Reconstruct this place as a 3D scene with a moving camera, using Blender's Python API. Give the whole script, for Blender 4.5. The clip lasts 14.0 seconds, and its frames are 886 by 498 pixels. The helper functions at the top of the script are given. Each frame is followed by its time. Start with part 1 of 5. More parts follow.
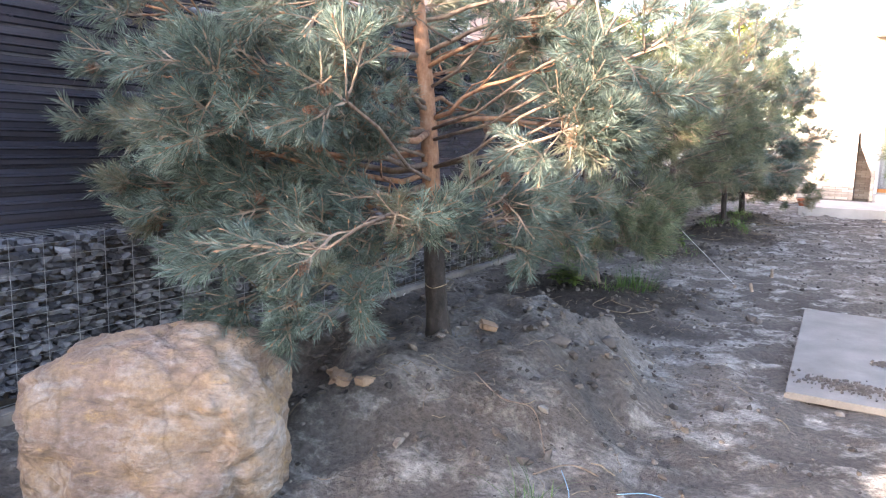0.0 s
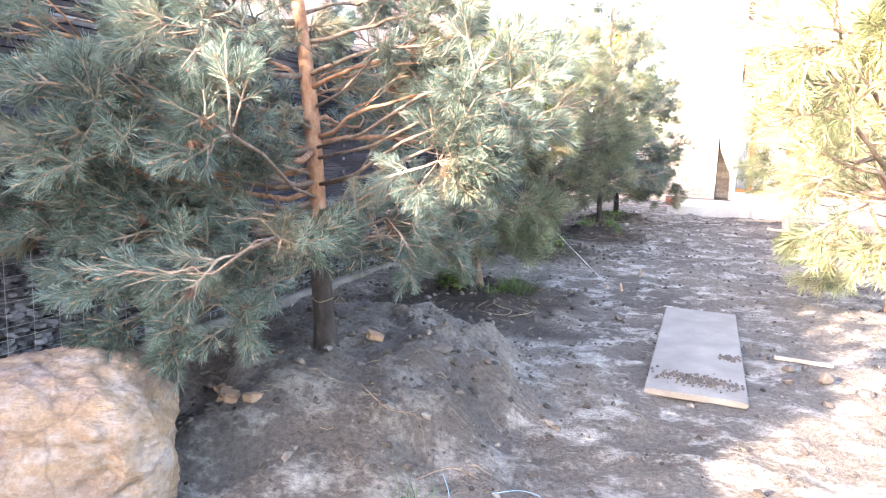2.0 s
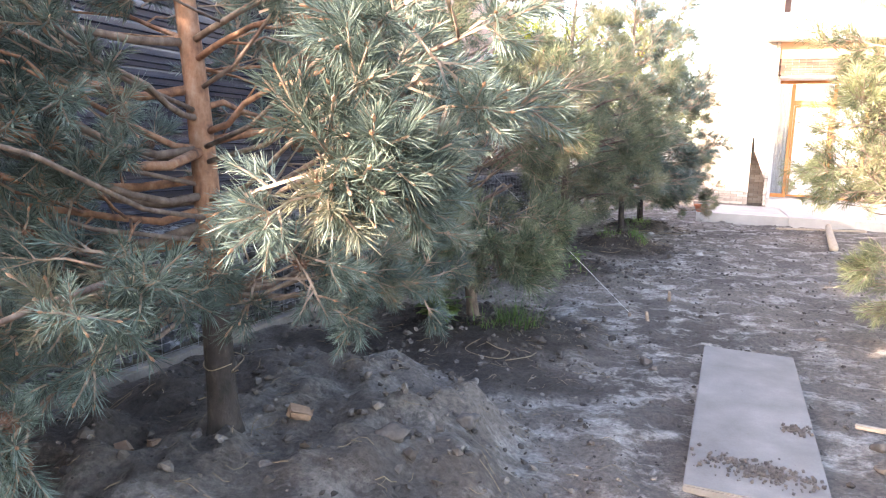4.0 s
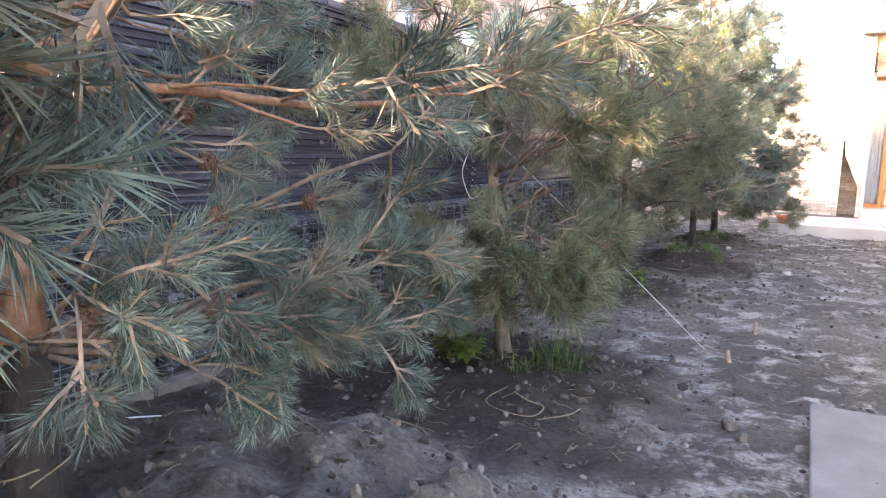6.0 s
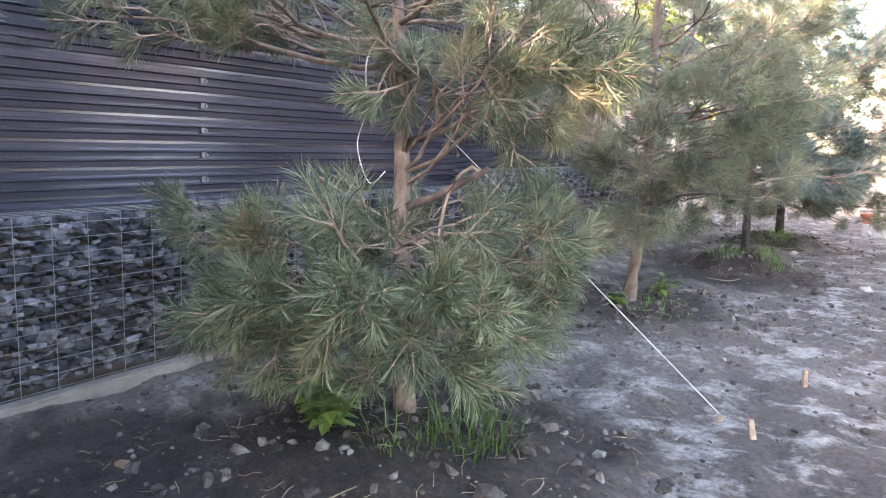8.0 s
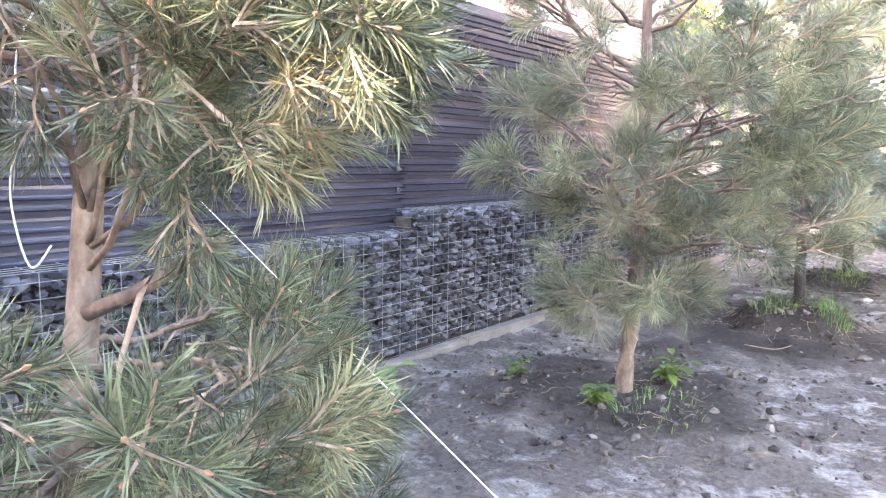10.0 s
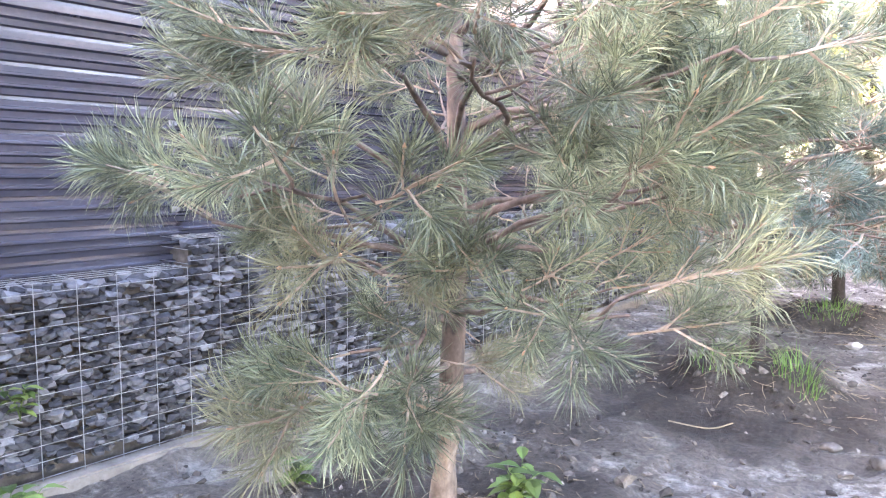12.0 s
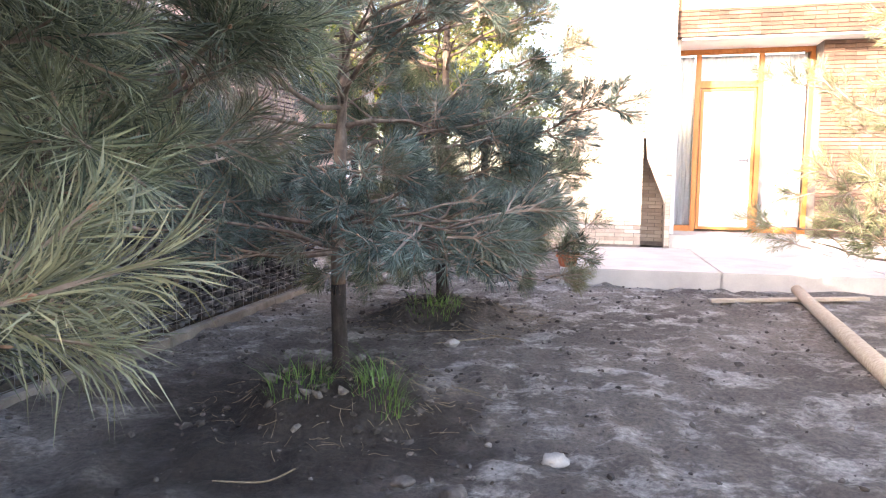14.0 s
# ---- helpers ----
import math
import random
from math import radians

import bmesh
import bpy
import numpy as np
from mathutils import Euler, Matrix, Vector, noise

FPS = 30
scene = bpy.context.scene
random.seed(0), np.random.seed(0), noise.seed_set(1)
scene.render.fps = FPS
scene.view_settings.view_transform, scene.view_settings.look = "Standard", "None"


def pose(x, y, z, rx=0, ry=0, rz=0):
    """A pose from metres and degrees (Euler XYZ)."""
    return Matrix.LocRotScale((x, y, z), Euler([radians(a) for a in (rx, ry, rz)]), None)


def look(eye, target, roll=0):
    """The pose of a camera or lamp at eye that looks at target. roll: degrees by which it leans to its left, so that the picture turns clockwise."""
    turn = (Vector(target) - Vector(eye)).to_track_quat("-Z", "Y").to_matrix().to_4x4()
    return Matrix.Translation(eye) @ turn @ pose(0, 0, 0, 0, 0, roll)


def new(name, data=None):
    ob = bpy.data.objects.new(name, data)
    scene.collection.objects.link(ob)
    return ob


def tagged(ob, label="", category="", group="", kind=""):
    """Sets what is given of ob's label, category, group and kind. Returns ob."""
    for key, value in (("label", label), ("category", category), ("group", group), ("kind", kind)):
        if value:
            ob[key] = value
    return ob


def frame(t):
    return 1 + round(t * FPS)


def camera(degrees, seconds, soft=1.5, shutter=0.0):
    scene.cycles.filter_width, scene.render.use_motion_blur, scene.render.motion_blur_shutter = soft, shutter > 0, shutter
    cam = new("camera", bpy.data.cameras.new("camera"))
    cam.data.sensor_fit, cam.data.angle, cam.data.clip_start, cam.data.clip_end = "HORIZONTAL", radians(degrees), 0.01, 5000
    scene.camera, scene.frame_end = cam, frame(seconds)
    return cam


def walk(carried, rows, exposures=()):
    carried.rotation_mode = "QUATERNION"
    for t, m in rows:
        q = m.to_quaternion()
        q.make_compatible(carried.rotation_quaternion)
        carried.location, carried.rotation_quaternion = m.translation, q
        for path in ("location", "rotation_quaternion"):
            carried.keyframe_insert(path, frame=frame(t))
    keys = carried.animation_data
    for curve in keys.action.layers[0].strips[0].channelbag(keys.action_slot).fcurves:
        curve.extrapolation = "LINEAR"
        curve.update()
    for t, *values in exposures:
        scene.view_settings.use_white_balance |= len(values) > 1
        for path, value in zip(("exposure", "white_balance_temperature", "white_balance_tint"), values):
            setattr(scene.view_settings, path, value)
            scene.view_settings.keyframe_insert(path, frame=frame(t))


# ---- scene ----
cam = camera(64.0, 14.0, soft=1.15)
PATH = [
    (0, (1.422, 3.081, 1.227), (0.700, 4.922, 0.928), 1.4),
    (0.5, (1.48, 3.40, 1.21), (0.74, 5.225, 0.88), 1.2),
    (1, (1.537, 3.40, 1.27), (0.87, 5.252, 0.927), 1.1),
    (1.5, (1.484, 2.668, 1.345), (1.053, 4.598, 1.042), 1.9),
    (2, (1.492, 2.961, 1.344), (1.062, 4.891, 1.04), 2.0),
    (2.5, (1.478, 3.256, 1.346), (1.043, 5.183, 1.039), 1.8),
    (3, (1.491, 3.553, 1.356), (1.05, 5.48, 1.049), 1.9),
    (3.2, (1.495, 3.662, 1.355), (1.051, 5.588, 1.049), 2.0),
    (5.3, (1.486, 4.791, 1.251), (0.875, 6.675, 0.977), 0.9),
    (5.5, (1.48, 4.888, 1.244), (0.854, 6.768, 0.973), 1.0),
    (6, (1.458, 5.164, 1.229), (0.797, 7.031, 0.953), 1.7),
    (6.5, (1.508, 5.451, 1.169), (0.84, 7.315, 0.885), 1.7),
    (7, (1.607, 5.825, 1.052), (0.892, 7.675, 0.793), 1.3),
    (7.5, (1.676, 6.266, 1.094), (0.933, 8.099, 0.8), 2.0),
    (7.7, (1.707, 6.444, 1.123), (0.917, 8.255, 0.81), 2.4),
    (9.8, (1.762, 8.192, 1.189), (0.769, 9.91, 0.937), 0.9),
    (10, (1.772, 8.333, 1.201), (0.774, 10.048, 0.948), 0.8),
    (10.5, (1.835, 8.724, 1.193), (0.828, 10.433, 0.942), 0.9),
    (11, (1.876, 9.117, 1.195), (0.859, 10.821, 0.942), 0.9),
    (11.5, (1.882, 9.519, 1.191), (0.861, 11.222, 0.952), 0.6),
    (12, (2.009, 9.916, 1.2), (0.961, 11.604, 0.974), 0.6),
    (12.5, (2.056, 10.227, 1.199), (1.027, 11.93, 0.992), 0.4),
    (13, (2.124, 10.488, 1.16), (1.267, 12.286, 0.978), -0.3),
    (13.5, (2.174, 10.713, 1.135), (1.619, 12.624, 0.935), 0.7),
    (14, (2.245, 10.896, 1.119), (2.066, 12.877, 0.91), 0.5),
]
walk(cam, [(t, look(eye, target, roll)) for t, eye, target, roll in PATH],
     exposures=[(0, 3.4, 7000, 20), (0.5, 3.95, 7000, 20), (1.0, 4.15, 7000, 21), (1.5, 4.0, 7000, 20), (2.5, 3.8, 7000, 20), (3.2, 3.4, 7000, 20), (5.5, 3.4, 7300, 23), (7.5, 3.85, 7200, 22), (9.8, 4.75, 7200, 25), (11, 5.0, 7200, 25), (12.5, 5.1, 7100, 29), (13.0, 5.1, 6900, 33), (13.5, 4.15, 7000, 27), (14, 3.35, 7150, 22)])

# ---- light ----
SUN_AZ = radians(39.8)          # the light travels towards +y, turned to +x
SUN_EL = radians(18.75)
world = bpy.data.worlds.new("world")
scene.world = world
world.use_nodes = True
wn = world.node_tree
sky = wn.nodes.new("ShaderNodeTexSky")
sky.sky_type, sky.sun_disc = "NISHITA", False
sky.sun_elevation, sky.sun_rotation = SUN_EL, SUN_AZ + math.pi
sky.air_density, sky.dust_density, sky.ozone_density = 1.0, 1.6, 1.0
wn.nodes["Background"].inputs["Strength"].default_value = 0.15
wn.links.new(sky.outputs[0], wn.nodes["Background"].inputs["Color"])
sun_data = bpy.data.lights.new("sun", "SUN")
sun_data.energy, sun_data.angle, sun_data.color = 3.3, radians(0.5), (1.0, 0.88, 0.72)
sun = new("sun", sun_data)
sun.matrix_world = look((0, 0, 30), (math.sin(SUN_AZ) * 10, math.cos(SUN_AZ) * 10, 30 - 10 * math.tan(SUN_EL)))


# ---- materials ----
def material(name, rough=0.8, metal=0.0):
    m = bpy.data.materials.new(name)
    m.use_nodes = True
    b = m.node_tree.nodes["Principled BSDF"]
    b.inputs["Roughness"].default_value, b.inputs["Metallic"].default_value = rough, metal
    return m, m.node_tree.nodes, m.node_tree.links, b


def ramp(nodes, stops):
    r = nodes.new("ShaderNodeValToRGB").color_ramp
    while len(r.elements) < len(stops):
        r.elements.new(0.5)
    for e, (p, c) in zip(r.elements, stops):
        e.position, e.color = p, (*c, 1)
    return nodes[-1]


def noise_node(nodes, links, coords, scale, detail=6, rough=0.6, stretch=None):
    n = nodes.new("ShaderNodeTexNoise")
    n.inputs["Scale"].default_value, n.inputs["Detail"].default_value, n.inputs["Roughness"].default_value = scale, detail, rough
    src = coords
    if stretch:
        mp = nodes.new("ShaderNodeMapping")
        mp.inputs["Scale"].default_value = stretch
        links.new(coords, mp.inputs["Vector"])
        src = mp.outputs[0]
    links.new(src, n.inputs["Vector"])
    return n.outputs["Fac"]


def mix(nodes, links, fac, a, b, mode="MIX"):
    n = nodes.new("ShaderNodeMix")
    n.data_type, n.blend_type = "RGBA", mode
    for i, v in ((0, fac), (6, a), (7, b)):
        if isinstance(v, (int, float)):
            n.inputs[i].default_value = v
        elif isinstance(v, tuple):
            n.inputs[i].default_value = (*v, 1)
        else:
            links.new(v, n.inputs[i])
    return n.outputs[2]


def bump(nodes, links, shader, height, strength, distance):
    n = nodes.new("ShaderNodeBump")
    n.inputs["Strength"].default_value, n.inputs["Distance"].default_value = strength, distance
    links.new(height, n.inputs["Height"])
    links.new(n.outputs[0], shader.inputs["Normal"])


def mottled(name, stops, scale, rough=0.85, metal=0.0, fine=60, bump_d=0.004, bump_s=0.6, stretch=None, island=0.0, rand=0.0):
    """A surface whose colour wanders between the stops at one scale and is grained at a finer one."""
    m, nodes, links, b = material(name, rough, metal)
    co = nodes.new("ShaderNodeTexCoord").outputs["Object"]
    n1 = noise_node(nodes, links, co, scale, stretch=stretch)
    n2 = noise_node(nodes, links, co, fine, 4)
    add = nodes.new("ShaderNodeMath")
    add.operation = "MULTIPLY_ADD"
    add.inputs[1].default_value = 0.3
    links.new(n2, add.inputs[0])
    links.new(n1, add.inputs[2])
    sub = nodes.new("ShaderNodeMath")
    sub.operation, sub.inputs[1].default_value = "SUBTRACT", 0.15
    links.new(add.outputs[0], sub.inputs[0])
    val = sub.outputs[0]
    for source, amount in (("island", island), ("rand", rand)):
        if amount:
            o = nodes.new("ShaderNodeNewGeometry").outputs["Random Per Island"] if source == "island" else nodes.new("ShaderNodeObjectInfo").outputs["Random"]
            k = nodes.new("ShaderNodeMath")
            k.operation, k.inputs[1].default_value = "MULTIPLY_ADD", amount
            links.new(o, k.inputs[0])
            j = nodes.new("ShaderNodeMath")
            j.operation, j.inputs[1].default_value = "SUBTRACT", amount / 2
            links.new(val, j.inputs[0])
            links.new(j.outputs[0], k.inputs[2])
            val = k.outputs[0]
    r = ramp(nodes, stops)
    links.new(val, r.inputs[0])
    links.new(r.outputs[0], b.inputs["Base Color"])
    if bump_s:
        bump(nodes, links, b, sub.outputs[0], bump_s, bump_d)
    return m


def needle_material(name, dark, light, dry):
    m, nodes, links, b = material(name, 0.45)
    rnd = nodes.new("ShaderNodeObjectInfo").outputs["Random"]
    isl = nodes.new("ShaderNodeNewGeometry").outputs["Random Per Island"]
    c = mix(nodes, links, isl, dark, light)
    tone = ramp(nodes, [(0.0, (0.5, 0.52, 0.5)), (0.5, (1.0, 1.0, 1.0)), (1.0, (1.5, 1.45, 1.4))])
    far = nodes.new("ShaderNodeMath")
    far.operation, far.inputs[1].default_value = "MULTIPLY", 7.31
    links.new(rnd, far.inputs[0])
    wrap = nodes.new("ShaderNodeMath")
    wrap.operation = "FRACT"
    links.new(far.outputs[0], wrap.inputs[0])
    links.new(wrap.outputs[0], tone.inputs[0])
    c = mix(nodes, links, 1.0, c, tone.outputs[0], "MULTIPLY")
    r = ramp(nodes, [(0.0, (0, 0, 0)), (0.84, (0, 0, 0)), (1.0, (0.4, 0.4, 0.4))])
    links.new(rnd, r.inputs[0])
    c = mix(nodes, links, r.outputs[0], c, dry)
    links.new(c, b.inputs["Base Color"])
    tr = nodes.new("ShaderNodeBsdfTranslucent")
    links.new(c, tr.inputs["Color"])
    ms = nodes.new("ShaderNodeMixShader")
    ms.inputs[0].default_value = 0.22
    links.new(b.outputs[0], ms.inputs[1])
    links.new(tr.outputs[0], ms.inputs[2])
    links.new(ms.outputs[0], nodes["Material Output"].inputs["Surface"])
    return m


def ground_material():
    m, nodes, links, b = material("dry_trodden_soil", 0.95)
    co = nodes.new("ShaderNodeTexCoord").outputs["Object"]
    big = noise_node(nodes, links, co, 0.8, 5)
    mid = noise_node(nodes, links, co, 3.0, 12, 0.72, (1.0, 1.2, 1.0))
    fine = noise_node(nodes, links, co, 38, 6, 0.7)
    base = ramp(nodes, [(0.3, (0.075, 0.062, 0.055)), (0.55, (0.155, 0.131, 0.115)), (0.75, (0.245, 0.21, 0.182))])
    links.new(big, base.inputs[0])
    pale = ramp(nodes, [(0.5, (0, 0, 0)), (0.56, (0.4, 0.4, 0.4)), (0.68, (1, 1, 1))])
    links.new(mid, pale.inputs[0])
    dark_soil = nodes.new("ShaderNodeAttribute")
    dark_soil.attribute_name = "dark_soil"
    inv = nodes.new("ShaderNodeMath")
    inv.operation, inv.inputs[0].default_value = "SUBTRACT", 1.0
    links.new(dark_soil.outputs["Fac"], inv.inputs[1])
    cut = nodes.new("ShaderNodeMath")
    cut.operation = "MULTIPLY"
    links.new(pale.outputs[0], cut.inputs[0])
    links.new(inv.outputs[0], cut.inputs[1])
    c = mix(nodes, links, cut.outputs[0], base.outputs[0], (0.42, 0.393, 0.366))
    c = mix(nodes, links, dark_soil.outputs["Fac"], c, (0.034, 0.025, 0.021))
    grain = ramp(nodes, [(0.3, (0.45, 0.45, 0.45)), (0.5, (0.95, 0.95, 0.95)), (0.7, (1.45, 1.42, 1.38))])
    links.new(fine, grain.inputs[0])
    c = mix(nodes, links, 1.0, c, grain.outputs[0], "MULTIPLY")
    links.new(c, b.inputs["Base Color"])
    h = nodes.new("ShaderNodeMath")
    h.operation, h.inputs[1].default_value = "MULTIPLY_ADD", 0.6
    links.new(fine, h.inputs[0])
    links.new(mid, h.inputs[2])
    bump(nodes, links, b, h.outputs[0], 1.0, 0.075)
    return m


M = {}
M["ground"] = ground_material()
M["soil_clod"] = mottled("soil_clod", [(0.25, (0.03, 0.024, 0.021)), (0.6, (0.085, 0.071, 0.062)), (0.85, (0.22, 0.195, 0.175))], 14, 0.95, island=0.5)
M["needle_blue"] = needle_material("blue_green_needles", (0.022, 0.042, 0.034), (0.2, 0.262, 0.228), (0.30, 0.25, 0.15))
M["needle_green"] = needle_material("olive_green_needles", (0.018, 0.032, 0.016), (0.2, 0.232, 0.14), (0.33, 0.26, 0.14))
M["needle_long"] = needle_material("grey_green_long_needles", (0.02, 0.036, 0.022), (0.245, 0.268, 0.165), (0.32, 0.275, 0.165))
M["needle_gold"] = needle_material("yellow_green_needles", (0.09, 0.115, 0.05), (0.32, 0.33, 0.19), (0.38, 0.33, 0.2))
M["bark_low"] = mottled("dark_plated_bark", [(0.3, (0.012, 0.01, 0.009)), (0.55, (0.034, 0.027, 0.025)), (0.75, (0.075, 0.06, 0.054))], 22, 0.95, bump_d=0.012, bump_s=0.9, stretch=(1, 1, 0.35))
M["bark_orange"] = mottled("flaking_orange_bark", [(0.3, (0.11, 0.058, 0.04)), (0.5, (0.27, 0.135, 0.075)), (0.72, (0.38, 0.24, 0.165))], 26, 0.85, bump_d=0.006, bump_s=0.8, stretch=(1, 1, 0.4))
M["bark_tan"] = mottled("grey_tan_bark", [(0.3, (0.08, 0.055, 0.042)), (0.55, (0.18, 0.13, 0.1)), (0.75, (0.28, 0.22, 0.18))], 26, 0.9, bump_d=0.006, bump_s=0.8, stretch=(1, 1, 0.4))
M["twig"] = mottled("pale_twig", [(0.3, (0.2, 0.14, 0.1)), (0.7, (0.36, 0.28, 0.22))], 40, 0.85, bump_s=0)
M["bark_grey"] = mottled("dark_grey_brown_bark", [(0.3, (0.05, 0.034, 0.03)), (0.55, (0.12, 0.085, 0.07)), (0.75, (0.22, 0.17, 0.145))], 26, 0.9, bump_d=0.006, bump_s=0.8, stretch=(1, 1, 0.4))
M["bud"] = mottled("pinkish_brown_bud", [(0.3, (0.24, 0.12, 0.07)), (0.7, (0.42, 0.26, 0.17))], 60, 0.7, bump_s=0)
M["cone"] = mottled("brown_cone", [(0.3, (0.09, 0.045, 0.03)), (0.7, (0.26, 0.15, 0.1))], 90, 0.8, bump_s=0)


def rock_material():
    m, nodes, links, b = material("pink_ochre_rock", 0.82)
    co = nodes.new("ShaderNodeTexCoord").outputs["Object"]
    big = noise_node(nodes, links, co, 3.0, 8, 0.65)
    veins = noise_node(nodes, links, co, 6.5, 10, 0.7, (1.0, 1.0, 2.4))
    fine = noise_node(nodes, links, co, 45, 6, 0.7)
    crack = nodes.new("ShaderNodeTexVoronoi")
    crack.feature = "DISTANCE_TO_EDGE"
    crack.inputs["Scale"].default_value = 2.6
    warp = mix(nodes, links, 0.16, co, nodes.new("ShaderNodeTexNoise").outputs["Color"])
    links.new(warp, crack.inputs["Vector"])
    c = ramp(nodes, [(0.3, (0.15, 0.1, 0.08)), (0.45, (0.27, 0.19, 0.15)), (0.55, (0.33, 0.225, 0.15)), (0.66, (0.36, 0.29, 0.25))])
    links.new(big, c.inputs[0])
    v = ramp(nodes, [(0.5, (0, 0, 0)), (0.62, (0.5, 0.5, 0.5)), (0.72, (1, 1, 1))])
    links.new(veins, v.inputs[0])
    col = mix(nodes, links, v.outputs[0], c.outputs[0], (0.42, 0.37, 0.35))
    o = ramp(nodes, [(0.34, (1, 1, 1)), (0.4, (0.3, 0.3, 0.3)), (0.46, (0, 0, 0))])
    links.new(veins, o.inputs[0])
    col = mix(nodes, links, o.outputs[0], col, (0.42, 0.27, 0.145))
    k = ramp(nodes, [(0.0, (0.45, 0.45, 0.45)), (0.012, (0.75, 0.75, 0.75)), (0.03, (1, 1, 1))])
    links.new(crack.outputs["Distance"], k.inputs[0])
    col = mix(nodes, links, 0.55, col, k.outputs[0], "MULTIPLY")
    g = ramp(nodes, [(0.3, (0.7, 0.7, 0.7)), (0.7, (1.25, 1.25, 1.25))])
    links.new(fine, g.inputs[0])
    col = mix(nodes, links, 1.0, col, g.outputs[0], "MULTIPLY")
    links.new(col, b.inputs["Base Color"])
    h = nodes.new("ShaderNodeMath")
    h.operation, h.inputs[1].default_value = "MULTIPLY_ADD", 0.3
    links.new(fine, h.inputs[0])
    links.new(veins, h.inputs[2])
    bump(nodes, links, b, h.outputs[0], 1.0, 0.05)
    return m


M["rock"] = rock_material()
M["soil_dark"] = mottled("dark_dry_lump", [(0.3, (0.05, 0.042, 0.038)), (0.6, (0.1, 0.085, 0.077)), (0.85, (0.2, 0.175, 0.16))], 18, 0.95, fine=80, bump_d=0.01)
M["gravel"] = mottled("grey_blue_rubble", [(0.2, (0.02, 0.02, 0.026)), (0.5, (0.07, 0.07, 0.083)), (0.85, (0.23, 0.23, 0.255))], 9, 0.85, island=0.5)
M["gravel_stone"] = mottled("grey_blue_stone", [(0.2, (0.02, 0.02, 0.026)), (0.5, (0.07, 0.07, 0.083)), (0.85, (0.23, 0.23, 0.255))], 9, 0.85, rand=0.5)
M["wire"] = mottled("galvanised_wire", [(0.3, (0.2, 0.205, 0.22)), (0.7, (0.36, 0.37, 0.4))], 40, 0.45, 0.75, bump_s=0)
M["concrete"] = mottled("weathered_concrete", [(0.3, (0.22, 0.2, 0.185)), (0.55, (0.33, 0.31, 0.29)), (0.8, (0.45, 0.42, 0.39))], 6, 0.9, fine=90)
M["kerb"] = mottled("dirty_concrete", [(0.3, (0.12, 0.1, 0.088)), (0.55, (0.2, 0.175, 0.155)), (0.8, (0.3, 0.27, 0.245))], 5, 0.95, fine=60, bump_d=0.01)
M["slab"] = mottled("pale_fibre_board", [(0.3, (0.13, 0.118, 0.11)), (0.55, (0.185, 0.17, 0.16)), (0.8, (0.25, 0.232, 0.22))], 3.5, 0.85, fine=120, bump_d=0.002)
M["fence"] = mottled("anthracite_painted_steel", [(0.25, (0.07, 0.071, 0.1)), (0.6, (0.125, 0.126, 0.168)), (0.85, (0.22, 0.216, 0.25))], 1.2, 0.24, 0.6, fine=40, bump_d=0.0006, bump_s=0.3, stretch=(1, 1, 5))
M["bolt"] = mottled("zinc_bolt", [(0.3, (0.12, 0.12, 0.14)), (0.7, (0.22, 0.22, 0.25))], 60, 0.4, 0.8, bump_s=0)
M["pink"] = mottled("salmon_plaster", [(0.3, (0.5, 0.31, 0.25)), (0.7, (0.62, 0.41, 0.34))], 1.0, 0.9, fine=30, bump_d=0.003)
M["roof"] = mottled("brown_roof", [(0.3, (0.1, 0.06, 0.05)), (0.7, (0.2, 0.12, 0.1))], 3, 0.8)
M["brick_pale"] = mottled("pale_sandy_brick", [(0.2, (0.3, 0.24, 0.2)), (0.5, (0.42, 0.355, 0.3)), (0.8, (0.52, 0.46, 0.4))], 3, 0.9, fine=40, island=0.5)
M["brick_brown"] = mottled("brown_clinker_brick", [(0.2, (0.07, 0.04, 0.03)), (0.5, (0.12, 0.07, 0.05)), (0.8, (0.18, 0.11, 0.08))], 3, 0.85, fine=40, island=0.5)
M["mortar"] = mottled("grey_mortar", [(0.3, (0.15, 0.13, 0.12)), (0.7, (0.24, 0.21, 0.19))], 20, 0.95)
M["orange_plaster"] = mottled("apricot_plaster", [(0.3, (0.5, 0.27, 0.16)), (0.7, (0.6, 0.35, 0.22))], 1.5, 0.85, fine=40)
M["white"] = mottled("white_plaster", [(0.3, (0.68, 0.66, 0.63)), (0.7, (0.8, 0.79, 0.77))], 1.5, 0.85, fine=40)
M["frame"] = mottled("orange_stained_wood", [(0.3, (0.42, 0.14, 0.03)), (0.7, (0.58, 0.22, 0.06))], 5, 0.45, fine=70, stretch=(6, 6, 1), bump_d=0.001)
M["door_skin"] = mottled("white_door_panel", [(0.3, (0.6, 0.57, 0.58)), (0.7, (0.68, 0.65, 0.67))], 2, 0.5, fine=60, bump_s=0)
M["curtain"] = mottled("white_curtain", [(0.35, (0.45, 0.43, 0.44)), (0.65, (0.7, 0.68, 0.68))], 7, 0.9, stretch=(4, 4, 0.3), bump_s=0)
M["terracotta"] = mottled("terracotta", [(0.3, (0.34, 0.1, 0.05)), (0.7, (0.48, 0.17, 0.09))], 12, 0.8)
M["paving"] = mottled("dusty_concrete_paving", [(0.3, (0.34, 0.31, 0.29)), (0.7, (0.47, 0.44, 0.41))], 2.0, 0.9, fine=70)
M["wood"] = mottled("weathered_wood", [(0.3, (0.26, 0.2, 0.15)), (0.7, (0.46, 0.39, 0.31))], 8, 0.85, stretch=(1, 8, 8))
